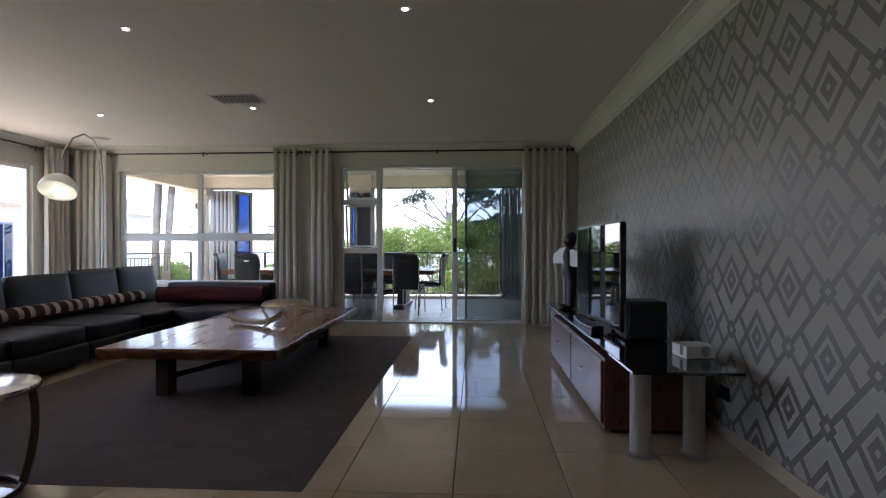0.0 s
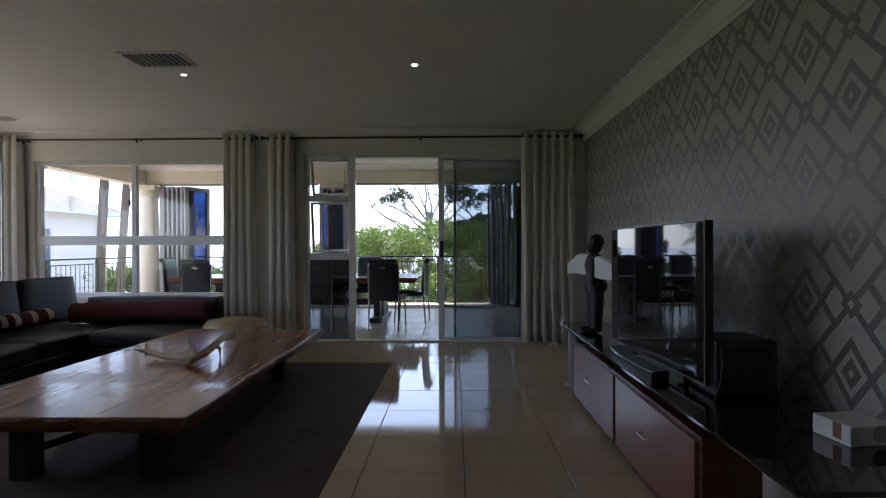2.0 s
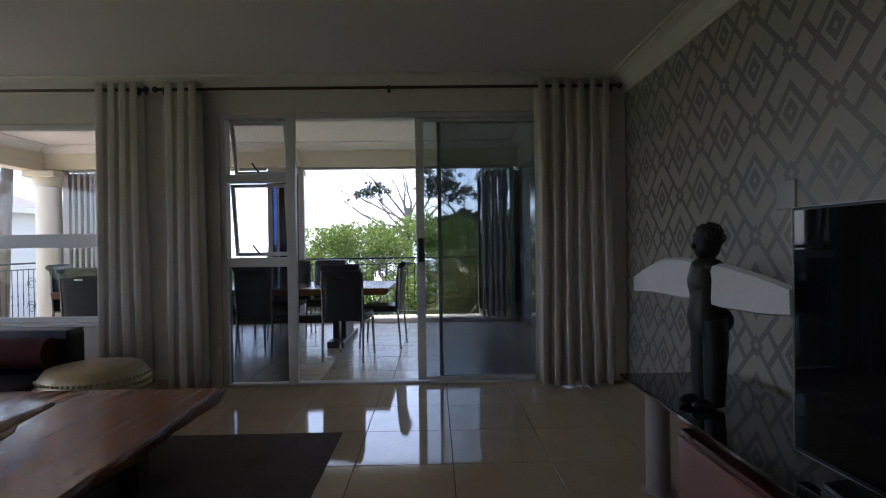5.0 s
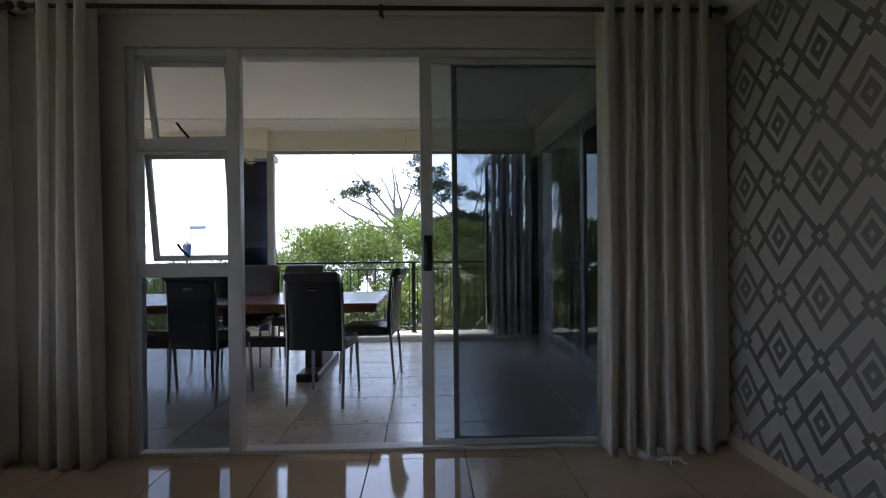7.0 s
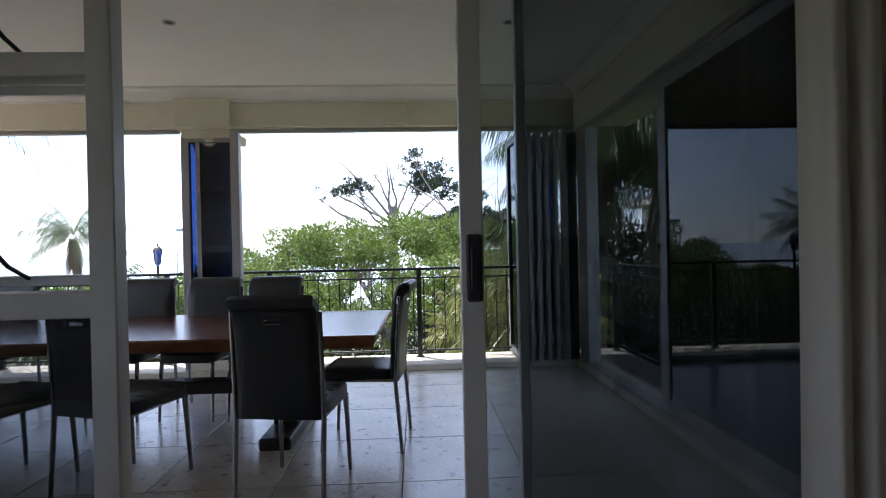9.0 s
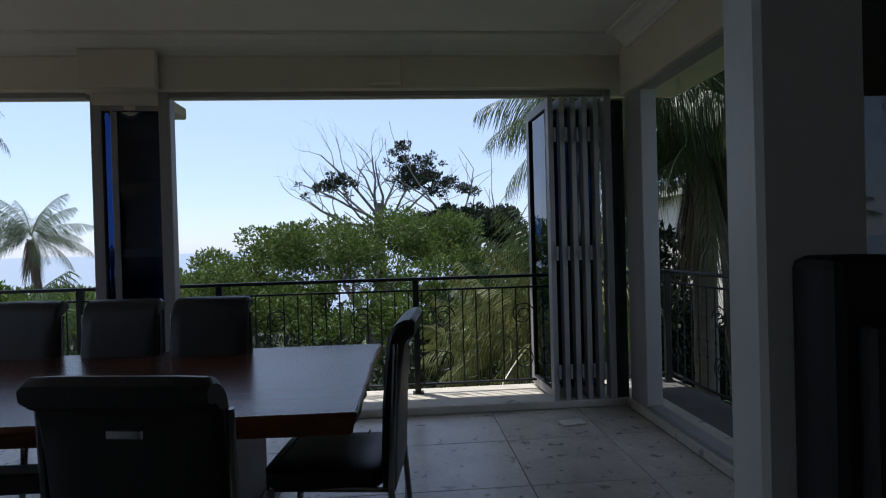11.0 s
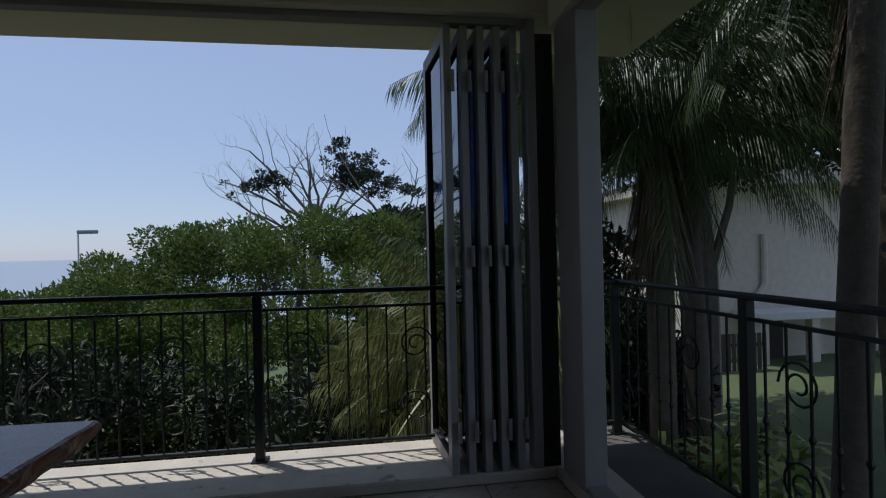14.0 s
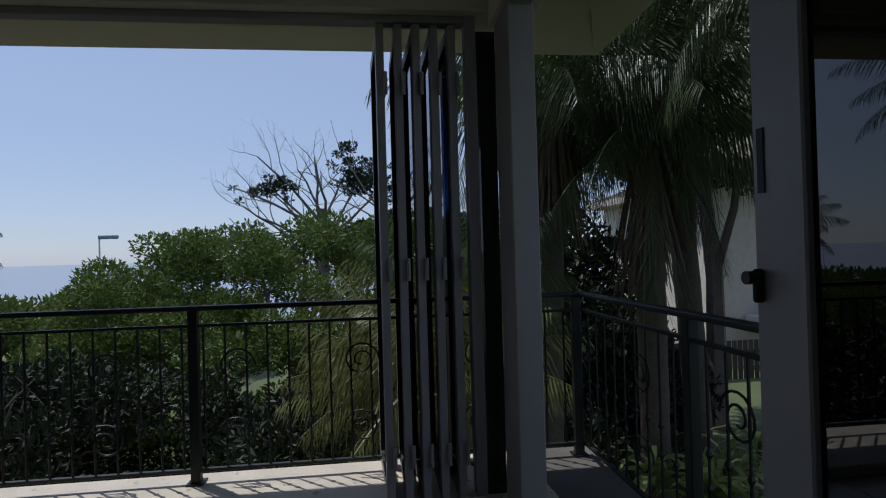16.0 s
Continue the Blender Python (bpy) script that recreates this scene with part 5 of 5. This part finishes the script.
def broad_tree(label, at, trunk_h, clumps, count, size, material, seed, trunk_r=0.22):
    t = thing("tree", label, "tree", at)
    rnd = random.Random(seed)
    bm = bmesh.new()
    tips = []
    limbs(bm, (0, 0, 0), (0.05, 0, 1), trunk_h, trunk_r, 3, rnd, tips, 0.7)
    part("trunk", bm, M["bark"], t, smooth=True)
    leaves("crown", clumps, count, size, material, t, seed)
    return t


def mound_clumps(cx, cy, cz, rx, ry, rz, n, r, seed):
    """Small clumps on the upper shell of a wide dome."""
    rnd = random.Random(seed)
    out = []
    for _ in range(n):
        a, e = rnd.uniform(0, 6.28), math.asin(rnd.uniform(-0.15, 1))
        k = rnd.uniform(0.82, 1.06)
        out.append(((cx + rx * math.cos(a) * math.cos(e) * k, cy + ry * math.sin(a) * math.cos(e) * k, cz + rz * math.sin(e) * k), r * rnd.uniform(0.6, 1.3)))
    return out


gz = -3.2
broad_tree("wide rounded tree with bright green leaves below the balcony", (-1.5, 24.0, gz), 2.4, mound_clumps(0, 0, 1.7, 5.9, 4.4, 3.55, 300, 0.50, 3), 130000, 0.050, M["leaf"], 3, 0.3)
# shrubs at the railing; their shade is in the leaf colour
shade = "green shrubby tree crowding the railing, leaves coloured near black for shade"
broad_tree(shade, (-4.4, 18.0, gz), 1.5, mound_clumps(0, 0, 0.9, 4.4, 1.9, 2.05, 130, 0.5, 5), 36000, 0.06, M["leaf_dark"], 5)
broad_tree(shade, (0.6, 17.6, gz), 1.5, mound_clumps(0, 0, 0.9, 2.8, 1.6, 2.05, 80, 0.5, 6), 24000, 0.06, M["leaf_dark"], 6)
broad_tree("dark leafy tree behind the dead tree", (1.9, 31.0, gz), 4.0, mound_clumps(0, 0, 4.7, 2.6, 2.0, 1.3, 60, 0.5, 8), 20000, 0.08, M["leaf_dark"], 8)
broad_tree("low green coastal scrub tree", (-9.5, 33.0, gz), 1.8, mound_clumps(0, 0, 1.8, 5.0, 3.0, 1.5, 80, 0.6, 9), 18000, 0.10, M["leaf"], 9)
broad_tree("low green coastal scrub tree", (-10.2, 25.5, gz), 1.2, mound_clumps(0, 0, 1.3, 4.2, 2.4, 2.1, 90, 0.5, 16), 24000, 0.07, M["leaf"], 16)
broad_tree("low green coastal scrub tree", (-22.0, 38.0, gz - 1), 1.8, mound_clumps(0, 0, 1.8, 8.0, 3.0, 1.9, 90, 0.8, 10), 18000, 0.13, M["leaf"], 10)
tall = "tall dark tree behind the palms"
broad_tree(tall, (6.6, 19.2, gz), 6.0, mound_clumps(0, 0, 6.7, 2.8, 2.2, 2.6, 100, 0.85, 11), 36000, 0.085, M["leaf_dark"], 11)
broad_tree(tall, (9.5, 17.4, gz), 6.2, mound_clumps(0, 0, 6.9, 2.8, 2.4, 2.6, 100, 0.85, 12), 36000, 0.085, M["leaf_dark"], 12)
# added tree, hardly in view: its crown keeps sun off the balcony side
broad_tree("tall tree added over the balcony side to block the sun", (6.2, 12.4, gz), 5.5, mound_clumps(1.0, 0.3, 9.2, 3.2, 3.7, 1.9, 120, 0.7, 14), 26000, 0.085, M["leaf_dark"], 14)
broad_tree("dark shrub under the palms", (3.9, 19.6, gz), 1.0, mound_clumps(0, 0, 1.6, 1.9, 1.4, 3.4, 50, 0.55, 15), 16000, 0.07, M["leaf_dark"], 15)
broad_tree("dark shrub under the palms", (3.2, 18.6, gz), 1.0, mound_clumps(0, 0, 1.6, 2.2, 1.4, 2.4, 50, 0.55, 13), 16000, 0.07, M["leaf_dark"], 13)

# half-dead tree with bare limbs and a few leafy tufts
dead = thing("dead_tree", "half-dead tree with bare grey limbs and a few leafy tufts", "tree", (-1.6, 32.0, gz))
rnd = random.Random(21)


def gnarled(bm, p, d, length, r, depth):
    """A crooked limb with many side twigs."""
    pts, rs = [Vector(p)], [r]
    dd = Vector(d).normalized()
    n = 5
    for k in range(n):
        dd = (dd + Vector((rnd.uniform(-1, 1), rnd.uniform(-0.6, 0.6), rnd.uniform(-0.7, 0.8))) * 0.34).normalized()
        pts.append(pts[-1] + dd * length / n)
        rs.append(r * (1 - 0.13 * (k + 1)))
        if depth and k:
            side = (dd + Vector((rnd.uniform(-1, 1), rnd.uniform(-0.8, 0.8), rnd.uniform(-0.2, 0.9))) * 0.9).normalized()
            gnarled(bm, pts[-1], side, length * rnd.uniform(0.32, 0.55), rs[-1] * 0.55, depth - 1)
    tube(bm, pts, rs, 5)


bm = bmesh.new()
tube(bm, [(0, 0, 0), (0.1, 0, 2.6), (-0.05, 0, 5.0), (0, 0, 6.5)], [0.3, 0.26, 0.22, 0.18], 8)
for d, L in (((-1.0, 0, 0.16), 3.6), ((-0.8, 0.2, 0.45), 3.0), ((-0.5, 0, 0.85), 3.6), ((0.25, 0.1, 0.95), 2.9), ((-0.9, 0, 0.55), 3.6), ((0.8, 0, 0.35), 3.3), ((-0.25, -0.1, 0.9), 2.7), ((0.05, -0.2, 1), 2.6), ((0.5, 0, 0.8), 2.8), ((0.95, 0.1, 0.5), 3.0), ((-0.95, -0.1, 0.3), 3.2), ((-0.75, 0.1, 0.6), 2.8), ((0.7, -0.1, 0.65), 2.6)):
    gnarled(bm, (0, 0, 5.45 + rnd.uniform(-0.5, 0.5)), d, L, 0.075, 3 if L > 3 else 2)
part("trunk", bm, M["dead_bark"], dead, smooth=True)
tuft = [((-2.5, 0.0, 6.2), 0.42), ((-1.9, 0.1, 6.45), 0.48), ((-1.4, 0.1, 6.3), 0.40), ((-2.1, 0.1, 6.1), 0.35), ((1.0, 0, 7.6), 0.5), ((1.5, 0.1, 7.1), 0.6), ((2.0, 0, 6.6), 0.75), ((2.6, 0, 6.3), 0.8), ((0.9, 0, 6.9), 0.35), ((1.9, 0, 7.3), 0.45), ((2.9, 0.2, 5.9), 0.6), ((1.2, 0.1, 6.3), 0.5)]
small = [((x + rnd.gauss(0, r * 0.75), y + rnd.gauss(0, r * 0.5), z + 1.05 + rnd.gauss(0, r * 0.38)), r * rnd.uniform(0.22, 0.48)) for (x, y, z), r in tuft for _ in range(8)]
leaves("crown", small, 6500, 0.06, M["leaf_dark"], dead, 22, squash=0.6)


# ---- palms ----
def frond(verts, faces, base, yaw, rise, length, droop, n, leaf_len, width, rng, hang=0.6):
    """One feather frond: a bent rib with hanging leaflets on both sides."""
    p = np.array(base, float)
    pitch = rise
    h = np.array((math.cos(yaw), math.sin(yaw), 0))
    side = np.array((-math.sin(yaw), math.cos(yaw), 0))
    step = length / n
    prev = None
    for k in range(n):
        t = k / n
        d = h * math.cos(pitch) + np.array((0, 0, math.sin(pitch)))
        q = p + d * step
        w = 0.018 * (1 - t) + 0.004
        b = len(verts)
        verts += [p - side * w, p + side * w, q + side * w, q - side * w]
        faces.append((b, b + 1, b + 2, b + 3))
        if t > 0.12:
            ll = leaf_len * math.sin(math.pi * (0.12 + 0.80 * t)) * (0.85 + 0.3 * rng.random())
            for s in (-1, 1):
                o = side * s * (0.75 - hang * 0.35) + d * 0.45 + np.array((0, 0, -hang * (0.5 + 0.6 * rng.random()) + 0.1))
                o /= np.linalg.norm(o)
                m1 = p + o * ll * 0.55
                m2 = m1 + (o + np.array((0, 0, -0.55 * hang))) * ll * 0.45
                c = d * width * 0.5
                b = len(verts)
                verts += [p - c, p + c, m1 + c, m1 - c, m2]
                faces += [(b, b + 1, b + 2, b + 3), (b + 3, b + 2, b + 4)]
        p = q
        pitch -= droop * step * (0.5 + t)


def palm(label, at, height, fronds, length, seed, lean=(0, 0), trunk_r=0.17, skirt=True, n=58, leaf_len=0.66, material=None):
    t = thing("palm_tree", label, "palm tree", at)
    rng = np.random.default_rng(seed)
    bm = bmesh.new()
    pts = [(lean[0] * (k / 14) ** 1.5, lean[1] * (k / 14) ** 1.5, height * k / 14) for k in range(15)]
    tube(bm, pts, [trunk_r * (1.25 if k == 0 else 1.0 + 0.05 * (k % 2)) for k in range(15)], 12)
    part("trunk", bm, M["palm_bark"], t, smooth=True)
    top = Vector(pts[-1])
    verts, faces = [], []
    for k in range(fronds):
        a = 2.4 * k + rng.uniform(-0.2, 0.2)
        rise = 1.25 - 1.7 * (k / fronds) + rng.uniform(-0.1, 0.1)
        frond(verts, faces, (top.x, top.y, top.z + 0.25), a, rise, length * rng.uniform(0.85, 1.1), 0.42, n, leaf_len, 0.017, rng, 0.95)
    raw("crown", verts, faces, material or M["palm_leaf"], t)
    if skirt:
        verts, faces = [], []
        for k in range(220):
            a = rng.uniform(0, 6.28)
            r0, z0 = trunk_r * rng.uniform(0.9, 1.4), top.z + rng.uniform(-0.9, 0.15)
            L = rng.uniform(0.5, 1.3)
            p = np.array((top.x + r0 * math.cos(a), top.y + r0 * math.sin(a), z0))
            q = p + np.array((math.cos(a) * 0.22 * L, math.sin(a) * 0.22 * L, -L))
            s = np.array((-math.sin(a), math.cos(a), 0)) * 0.02
            b = len(verts)
            verts += [p - s, p + s, q + s * 0.3, q - s * 0.3]
            faces.append((b, b + 1, b + 2, b + 3))
        raw("dry_skirt", verts, faces, M["thatch"], t, "hanging dry brown frond fibres")
    return t


droopy = "tall feather palm with drooping fronds beside the balcony"
palm(droopy, (3.85, 16.2, gz), 5.7, 30, 2.6, 31)
palm(droopy, (4.9, 16.9, gz), 6.4, 30, 2.7, 33, (-0.2, 0.2))
palm(droopy, (3.02, 12.85, gz), 8.3, 44, 2.9, 32, (0.5, 0.0), 0.10, leaf_len=0.7)
palm(droopy, (3.7, 11.0, gz), 7.9, 44, 2.9, 39, (0.0, 0.1), leaf_len=0.7)
palm(droopy, (5.3, 14.3, gz), 7.4, 40, 2.9, 40, (-0.3, 0.0), leaf_len=0.7)
palm("feather palm with arching fronds by the railing", (2.55, 16.4, gz), 6.4, 36, 2.3, 34, (0.2, 0.0), leaf_len=0.75, n=66)
palm("young feather palm among the shrubs", (-6.6, 16.6, gz), 2.6, 18, 1.9, 35, trunk_r=0.10, skirt=False)
palm("young feather palm among the shrubs", (2.0, 19.4, gz), 3.1, 18, 2.0, 44, trunk_r=0.10, skirt=False)
palm("distant wind-bent palm above the scrub", (-15.5, 32.0, gz), 5.2, 22, 2.3, 36, (-0.4, 0), 0.14)
palm("tall leaning palm near the balcony end", (-9.5, 15.2, gz), 7.4, 26, 3.2, 37, (0.3, 0), 0.11, False)
palm("tall leaning palm near the neighbouring house", (-12.6, 21.0, gz), 8.2, 22, 3.2, 38, (0.5, 0), 0.14, False)


def fan_leaves(verts, faces, base, yaw, rise, stalk, radius, rng):
    """One pleated fan on its stalk."""
    h = np.array((math.cos(yaw) * math.cos(rise), math.sin(yaw) * math.cos(rise), math.sin(rise)))
    c = np.array(base) + h * stalk
    s = np.cross(h, (0, 0, 1))
    s /= np.linalg.norm(s) + 1e-9
    b = len(verts)
    verts += [np.array(base) - s * 0.012, np.array(base) + s * 0.012, c + s * 0.01, c - s * 0.01]
    faces.append((b, b + 1, b + 2, b + 3))
    for k in range(17):
        a = (k / 16 - 0.5) * 4.0
        d = h * math.cos(a) + s * math.sin(a)
        L = radius * (0.85 + 0.25 * rng.random())
        w = np.cross(d, np.cross(h, s)) * radius * 0.055
        m1 = c + d * L * 0.6
        m2 = c + d * L + np.array((0, 0, -0.35 * L * rng.random() - 0.1 * L))
        b = len(verts)
        verts += [c, m1 + w, m2, m1 - w]
        faces += [(b, b + 1, b + 2), (b, b + 2, b + 3)]


def fan_palm(at, n, seed, radius=0.5):
    t = thing("fan_palm", "low fan palm with yellow-green pleated leaves", "palm tree", at, group="fan palms")
    rng = np.random.default_rng(seed)
    bm = bmesh.new()
    rod(bm, (0, 0, 0), (0, 0, 2.75), 0.10, 0.09, 10)
    part("trunk", bm, M["palm_bark"], t)
    verts, faces = [], []
    for k in range(n):
        fan_leaves(verts, faces, (0, 0, 2.75 * rng.uniform(0.85, 1.0)), 2.4 * k, rng.uniform(-0.3, 1.1), rng.uniform(0.5, 1.0), radius * rng.uniform(0.8, 1.2), rng)
    raw("crown", verts, faces, M["fan_leaf"], t)


fan_palm((0.75, 17.0, gz), 26, 42, 0.5)
low = "low feather palm with arching yellow-green fronds by the railing"
palm(low, (1.25, 15.05, gz), 3.35, 26, 1.35, 45, trunk_r=0.07, skirt=False, n=34, leaf_len=0.42, material=M["fan_leaf"])
palm(low, (0.75, 15.6, gz), 3.1, 24, 1.3, 46, trunk_r=0.07, skirt=False, n=34, leaf_len=0.42, material=M["fan_leaf"])
palm(low, (1.55, 15.9, gz), 3.9, 24, 1.4, 47, trunk_r=0.07, skirt=False, n=34, leaf_len=0.45, material=M["palm_leaf"])


def rosette(at, seed, n=26, length=0.7):
    t = thing("garden_plant", "lime-green strap-leaved garden plant", "plant", at, group="strap-leaved plants")
    rng = np.random.default_rng(seed)
    bm = bmesh.new()
    rod(bm, (0, 0, -0.05), (0, 0, 0.9), 0.03, 0.02, 8)
    part("stem", bm, M["palm_bark"], t)
    verts, faces = [], []
    for k in range(n):
        a, rise = 2.4 * k, rng.uniform(0.1, 1.2)
        h = np.array((math.cos(a), math.sin(a), 0))
        s = np.array((-math.sin(a), math.cos(a), 0)) * 0.045
        p = np.array((0, 0, 0.55 + 0.4 * k / n))
        L = length * rng.uniform(0.7, 1.1)
        for j in range(4):
            d = h * math.cos(rise) + np.array((0, 0, math.sin(rise)))
            q = p + d * L / 4
            w0, w1 = (0.6, 1.0, 0.9, 0.55)[j], (1.0, 0.9, 0.55, 0.05)[j]
            b = len(verts)
            verts += [p - s * w0, p + s * w0, q + s * w1, q - s * w1]
            faces.append((b, b + 1, b + 2, b + 3))
            p, rise = q, rise - 0.5
    raw("crown", verts, faces, M["lime_leaf"], t)


for k, (x, y, z) in enumerate(((3.9, 15.2, 0), (4.4, 15.7, 0), (3.6, 15.8, 0), (4.9, 15.3, 0), (4.2, 14.6, 0), (5.2, 16.2, 0))):
    rosette((x, y, ground_z(x, y)), 50 + k)


# ---- neighbouring houses and far lamps ----
def hip_roof(bm, x0, x1, y0, y1, z0, z1):
    d = min(x1 - x0, y1 - y0) / 2
    b = [bm.verts.new(p) for p in ((x0, y0, z0), (x1, y0, z0), (x1, y1, z0), (x0, y1, z0))]
    if x1 - x0 > y1 - y0:
        r = [bm.verts.new((x0 + d, (y0 + y1) / 2, z1)), bm.verts.new((x1 - d, (y0 + y1) / 2, z1))]
        fs = ((b[0], b[1], r[1], r[0]), (b[1], b[2], r[1]), (b[2], b[3], r[0], r[1]), (b[3], b[0], r[0]))
    else:
        r = [bm.verts.new(((x0 + x1) / 2, y0 + d, z1)), bm.verts.new(((x0 + x1) / 2, y1 - d, z1))]
        fs = ((b[0], b[1], r[0]), (b[1], b[2], r[1], r[0]), (b[2], b[3], r[1]), (b[3], b[0], r[0], r[1]))
    for f in fs:
        bm.faces.new(f)
    bm.faces.new(b[::-1])


def house(label, x0, x1, y0, y1, z0, z1, ridge, wins, roof_over=0.6, side="x1", paint="house"):
    h = thing("house", label, "house", (0, 0, 0))
    w = part("wall", boxed(x0, x1, y0, y1, z0, z1), M[paint], h)
    bm = bmesh.new()
    hip_roof(bm, x0 - roof_over, x1 + roof_over, y0 - roof_over, y1 + roof_over, z1, ridge)
    rf = part("roof", bm, M["roof"], h, "grey-brown tiled hip roof")
    part("fascia", boxed(x0 - roof_over, x1 + roof_over, y0 - roof_over, y1 + roof_over, z1 - 0.22, z1 - 0.004), M[paint], h)
    for a, b, c, d in wins:
        if side == "x1":
            o = part("window", boxed(x1 - 0.05, x1 + 0.03, a, b, c, d, 0.01), M["shutter"], h)
            part("pane", boxed(x1 + 0.028, x1 + 0.036, a + 0.08, (a + b) / 2 - 0.03, c + 0.08, d - 0.08), M["glass_blue"], o)
            part("pane", boxed(x1 + 0.028, x1 + 0.036, (a + b) / 2 + 0.03, b - 0.08, c + 0.08, d - 0.08), M["glass_blue"], o)
        else:
            o = part("window", boxed(a, b, y0 - 0.03, y0 + 0.05, c, d, 0.01), M["shutter"], h)
            part("pane", boxed(a + 0.08, (a + b) / 2 - 0.03, y0 - 0.036, y0 - 0.028, c + 0.08, d - 0.08), M["glass_blue"], o)
    return h


house("white two-storey neighbouring house with a tiled roof and blue shutters", -24, -16.0, 14.5, 25.6, -3.3, 2.95, 5.0, [(15.4 + 1.5 * k, 16.2 + 1.5 * k, 0.0, 2.1) for k in range(5)])
beige = house("beige neighbouring house behind the palms with a flat porch roof", 9.7, 18.0, 23.7, 31.0, -3.3, 3.2, 4.8, [(15.6, 16.7, 0.4, 1.9)], side="y0", paint="beige")
part("porch_roof", boxed(10.45, 17.0, 22.7, 23.69, -0.72, -0.50, 0.02), M["house"], beige, "white flat porch roof")
for x in (10.75, 12.3, 14.6):
    part("porch_post", boxed(x - 0.13, x + 0.13, 22.8, 23.06, -3.3, -0.721, 0.02), M["beige"], beige)
part("porch_door", boxed(11.3, 12.0, 23.63, 23.72, -2.5, -0.85, 0.01), M["leg_wood"], beige, "dark door in the porch")
part("downpipe", tubed([(11.45, 23.62, 1.6), (11.45, 23.62, 0.25), (11.35, 23.60, 0.05), (10.80, 23.45, -0.42), (10.75, 23.4, -0.52)], 0.085, 8), M["beige"], beige, "slanting rainwater pipe", smooth=True)
fence = thing("garden_fence", "dark slatted wooden fence beside the lawn", "fence", (7.0, 22.4, 0))
for k in range(24):
    part("slat", boxed(0.145 * k, 0.145 * k + 0.115, 0.0, 0.022, -2.9, -0.95, 0.004), M["leg_wood"], fence)
for z in (-2.5, -1.25):
    part("rail", boxed(0.0, 3.45, 0.023, 0.06, z - 0.045, z + 0.045, 0.004), M["leg_wood"], fence)


def street_lamp(at, h):
    t = thing("street_lamp", "far grey street lamp with a flat cobra head", "street lamp", at)
    bm = bmesh.new()
    rod(bm, (0, 0, 0), (0, 0, h), 0.10, 0.07, 8)
    part("pole", bm, M["steel"], t)
    part("head", boxed(-0.05, 1.6, -0.25, 0.25, h - 0.35, h, 0.12, 2), M["shutter"], t)


street_lamp((-24.3, 62.0, ground_z(0, 62)), 3.85 - ground_z(0, 62))
lantern = thing("garden_lantern", "black garden lantern on a post beyond the railing", "lantern", (-7.3, 21.4, gz))
bm = bmesh.new()
rod(bm, (0, 0, 0), (0, 0, 4.25), 0.035, n=8)
part("post", bm, M["iron"], lantern)
part("cage", lathe([(0.04, 4.25), (0.07, 4.28), (0.11, 4.62), (0.115, 4.64)], 6), M["glass_blue"], lantern)
part("cap", lathe([(0.14, 4.64), (0.10, 4.70), (0.03, 4.76), (0.012, 4.82)], 6), M["iron"], lantern)
bm = bmesh.new()
for k in range(6):
    a = k * math.pi / 3
    rod(bm, (0.07 * math.cos(a), 0.07 * math.sin(a), 4.28), (0.115 * math.cos(a), 0.115 * math.sin(a), 4.64), 0.008, n=5)
part("bars", bm, M["iron"], lantern)


# ---- floor tiles, piece by piece ----
def tiles(parent, x0, x1, y0, y1, px, py, size, gap, material, top=0.0):
    """Square tiles with eased edges on a grid through (px, py); each is an object on a shared mesh."""
    made = {}
    i0, i1 = math.floor((x0 - px) / size), math.ceil((x1 - px) / size)
    j0, j1 = math.floor((y0 - py) / size), math.ceil((y1 - py) / size)
    for j in range(j0, j1):
        for i in range(i0, i1):
            a, b = max(px + i * size + gap / 2, x0), min(px + (i + 1) * size - gap / 2, x1)
            c, d = max(py + j * size + gap / 2, y0), min(py + (j + 1) * size - gap / 2, y1)
            if b - a < 0.02 or d - c < 0.02:
                continue
            key = (round(b - a, 3), round(d - c, 3))
            if key not in made:
                w, h, e = key[0] / 2, key[1] / 2, 0.0015
                vs = [(-w, -h, -0.012), (w, -h, -0.012), (w, h, -0.012), (-w, h, -0.012), (-w, -h, -e), (w, -h, -e), (w, h, -e), (-w, h, -e), (-w + e, -h + e, 0), (w - e, -h + e, 0), (w - e, h - e, 0), (-w + e, h - e, 0)]
                fs = [(0, 1, 5, 4), (1, 2, 6, 5), (2, 3, 7, 6), (3, 0, 4, 7), (4, 5, 9, 8), (5, 6, 10, 9), (6, 7, 11, 10), (7, 4, 8, 11), (8, 9, 10, 11)]
                me = bpy.data.meshes.new("tile")
                me.from_pydata(vs, [], fs)
                me.materials.append(material)
                made[key] = me
            t = new("tile", made[key])
            t.parent = parent
            t.location = ((a + b) / 2, (c + d) / 2, top)


tiles(floor, XL, XR, YB, YW + 0.03, -0.13, 3.245, 0.6, 0.005, M["tile"])
tiles(bpy.data.objects["floor_verandah"], V_XL, V_XR - 0.04, YW + 0.15, V_Y - 0.02, -0.66, 9.34, 0.73, 0.006, M["travertine"])
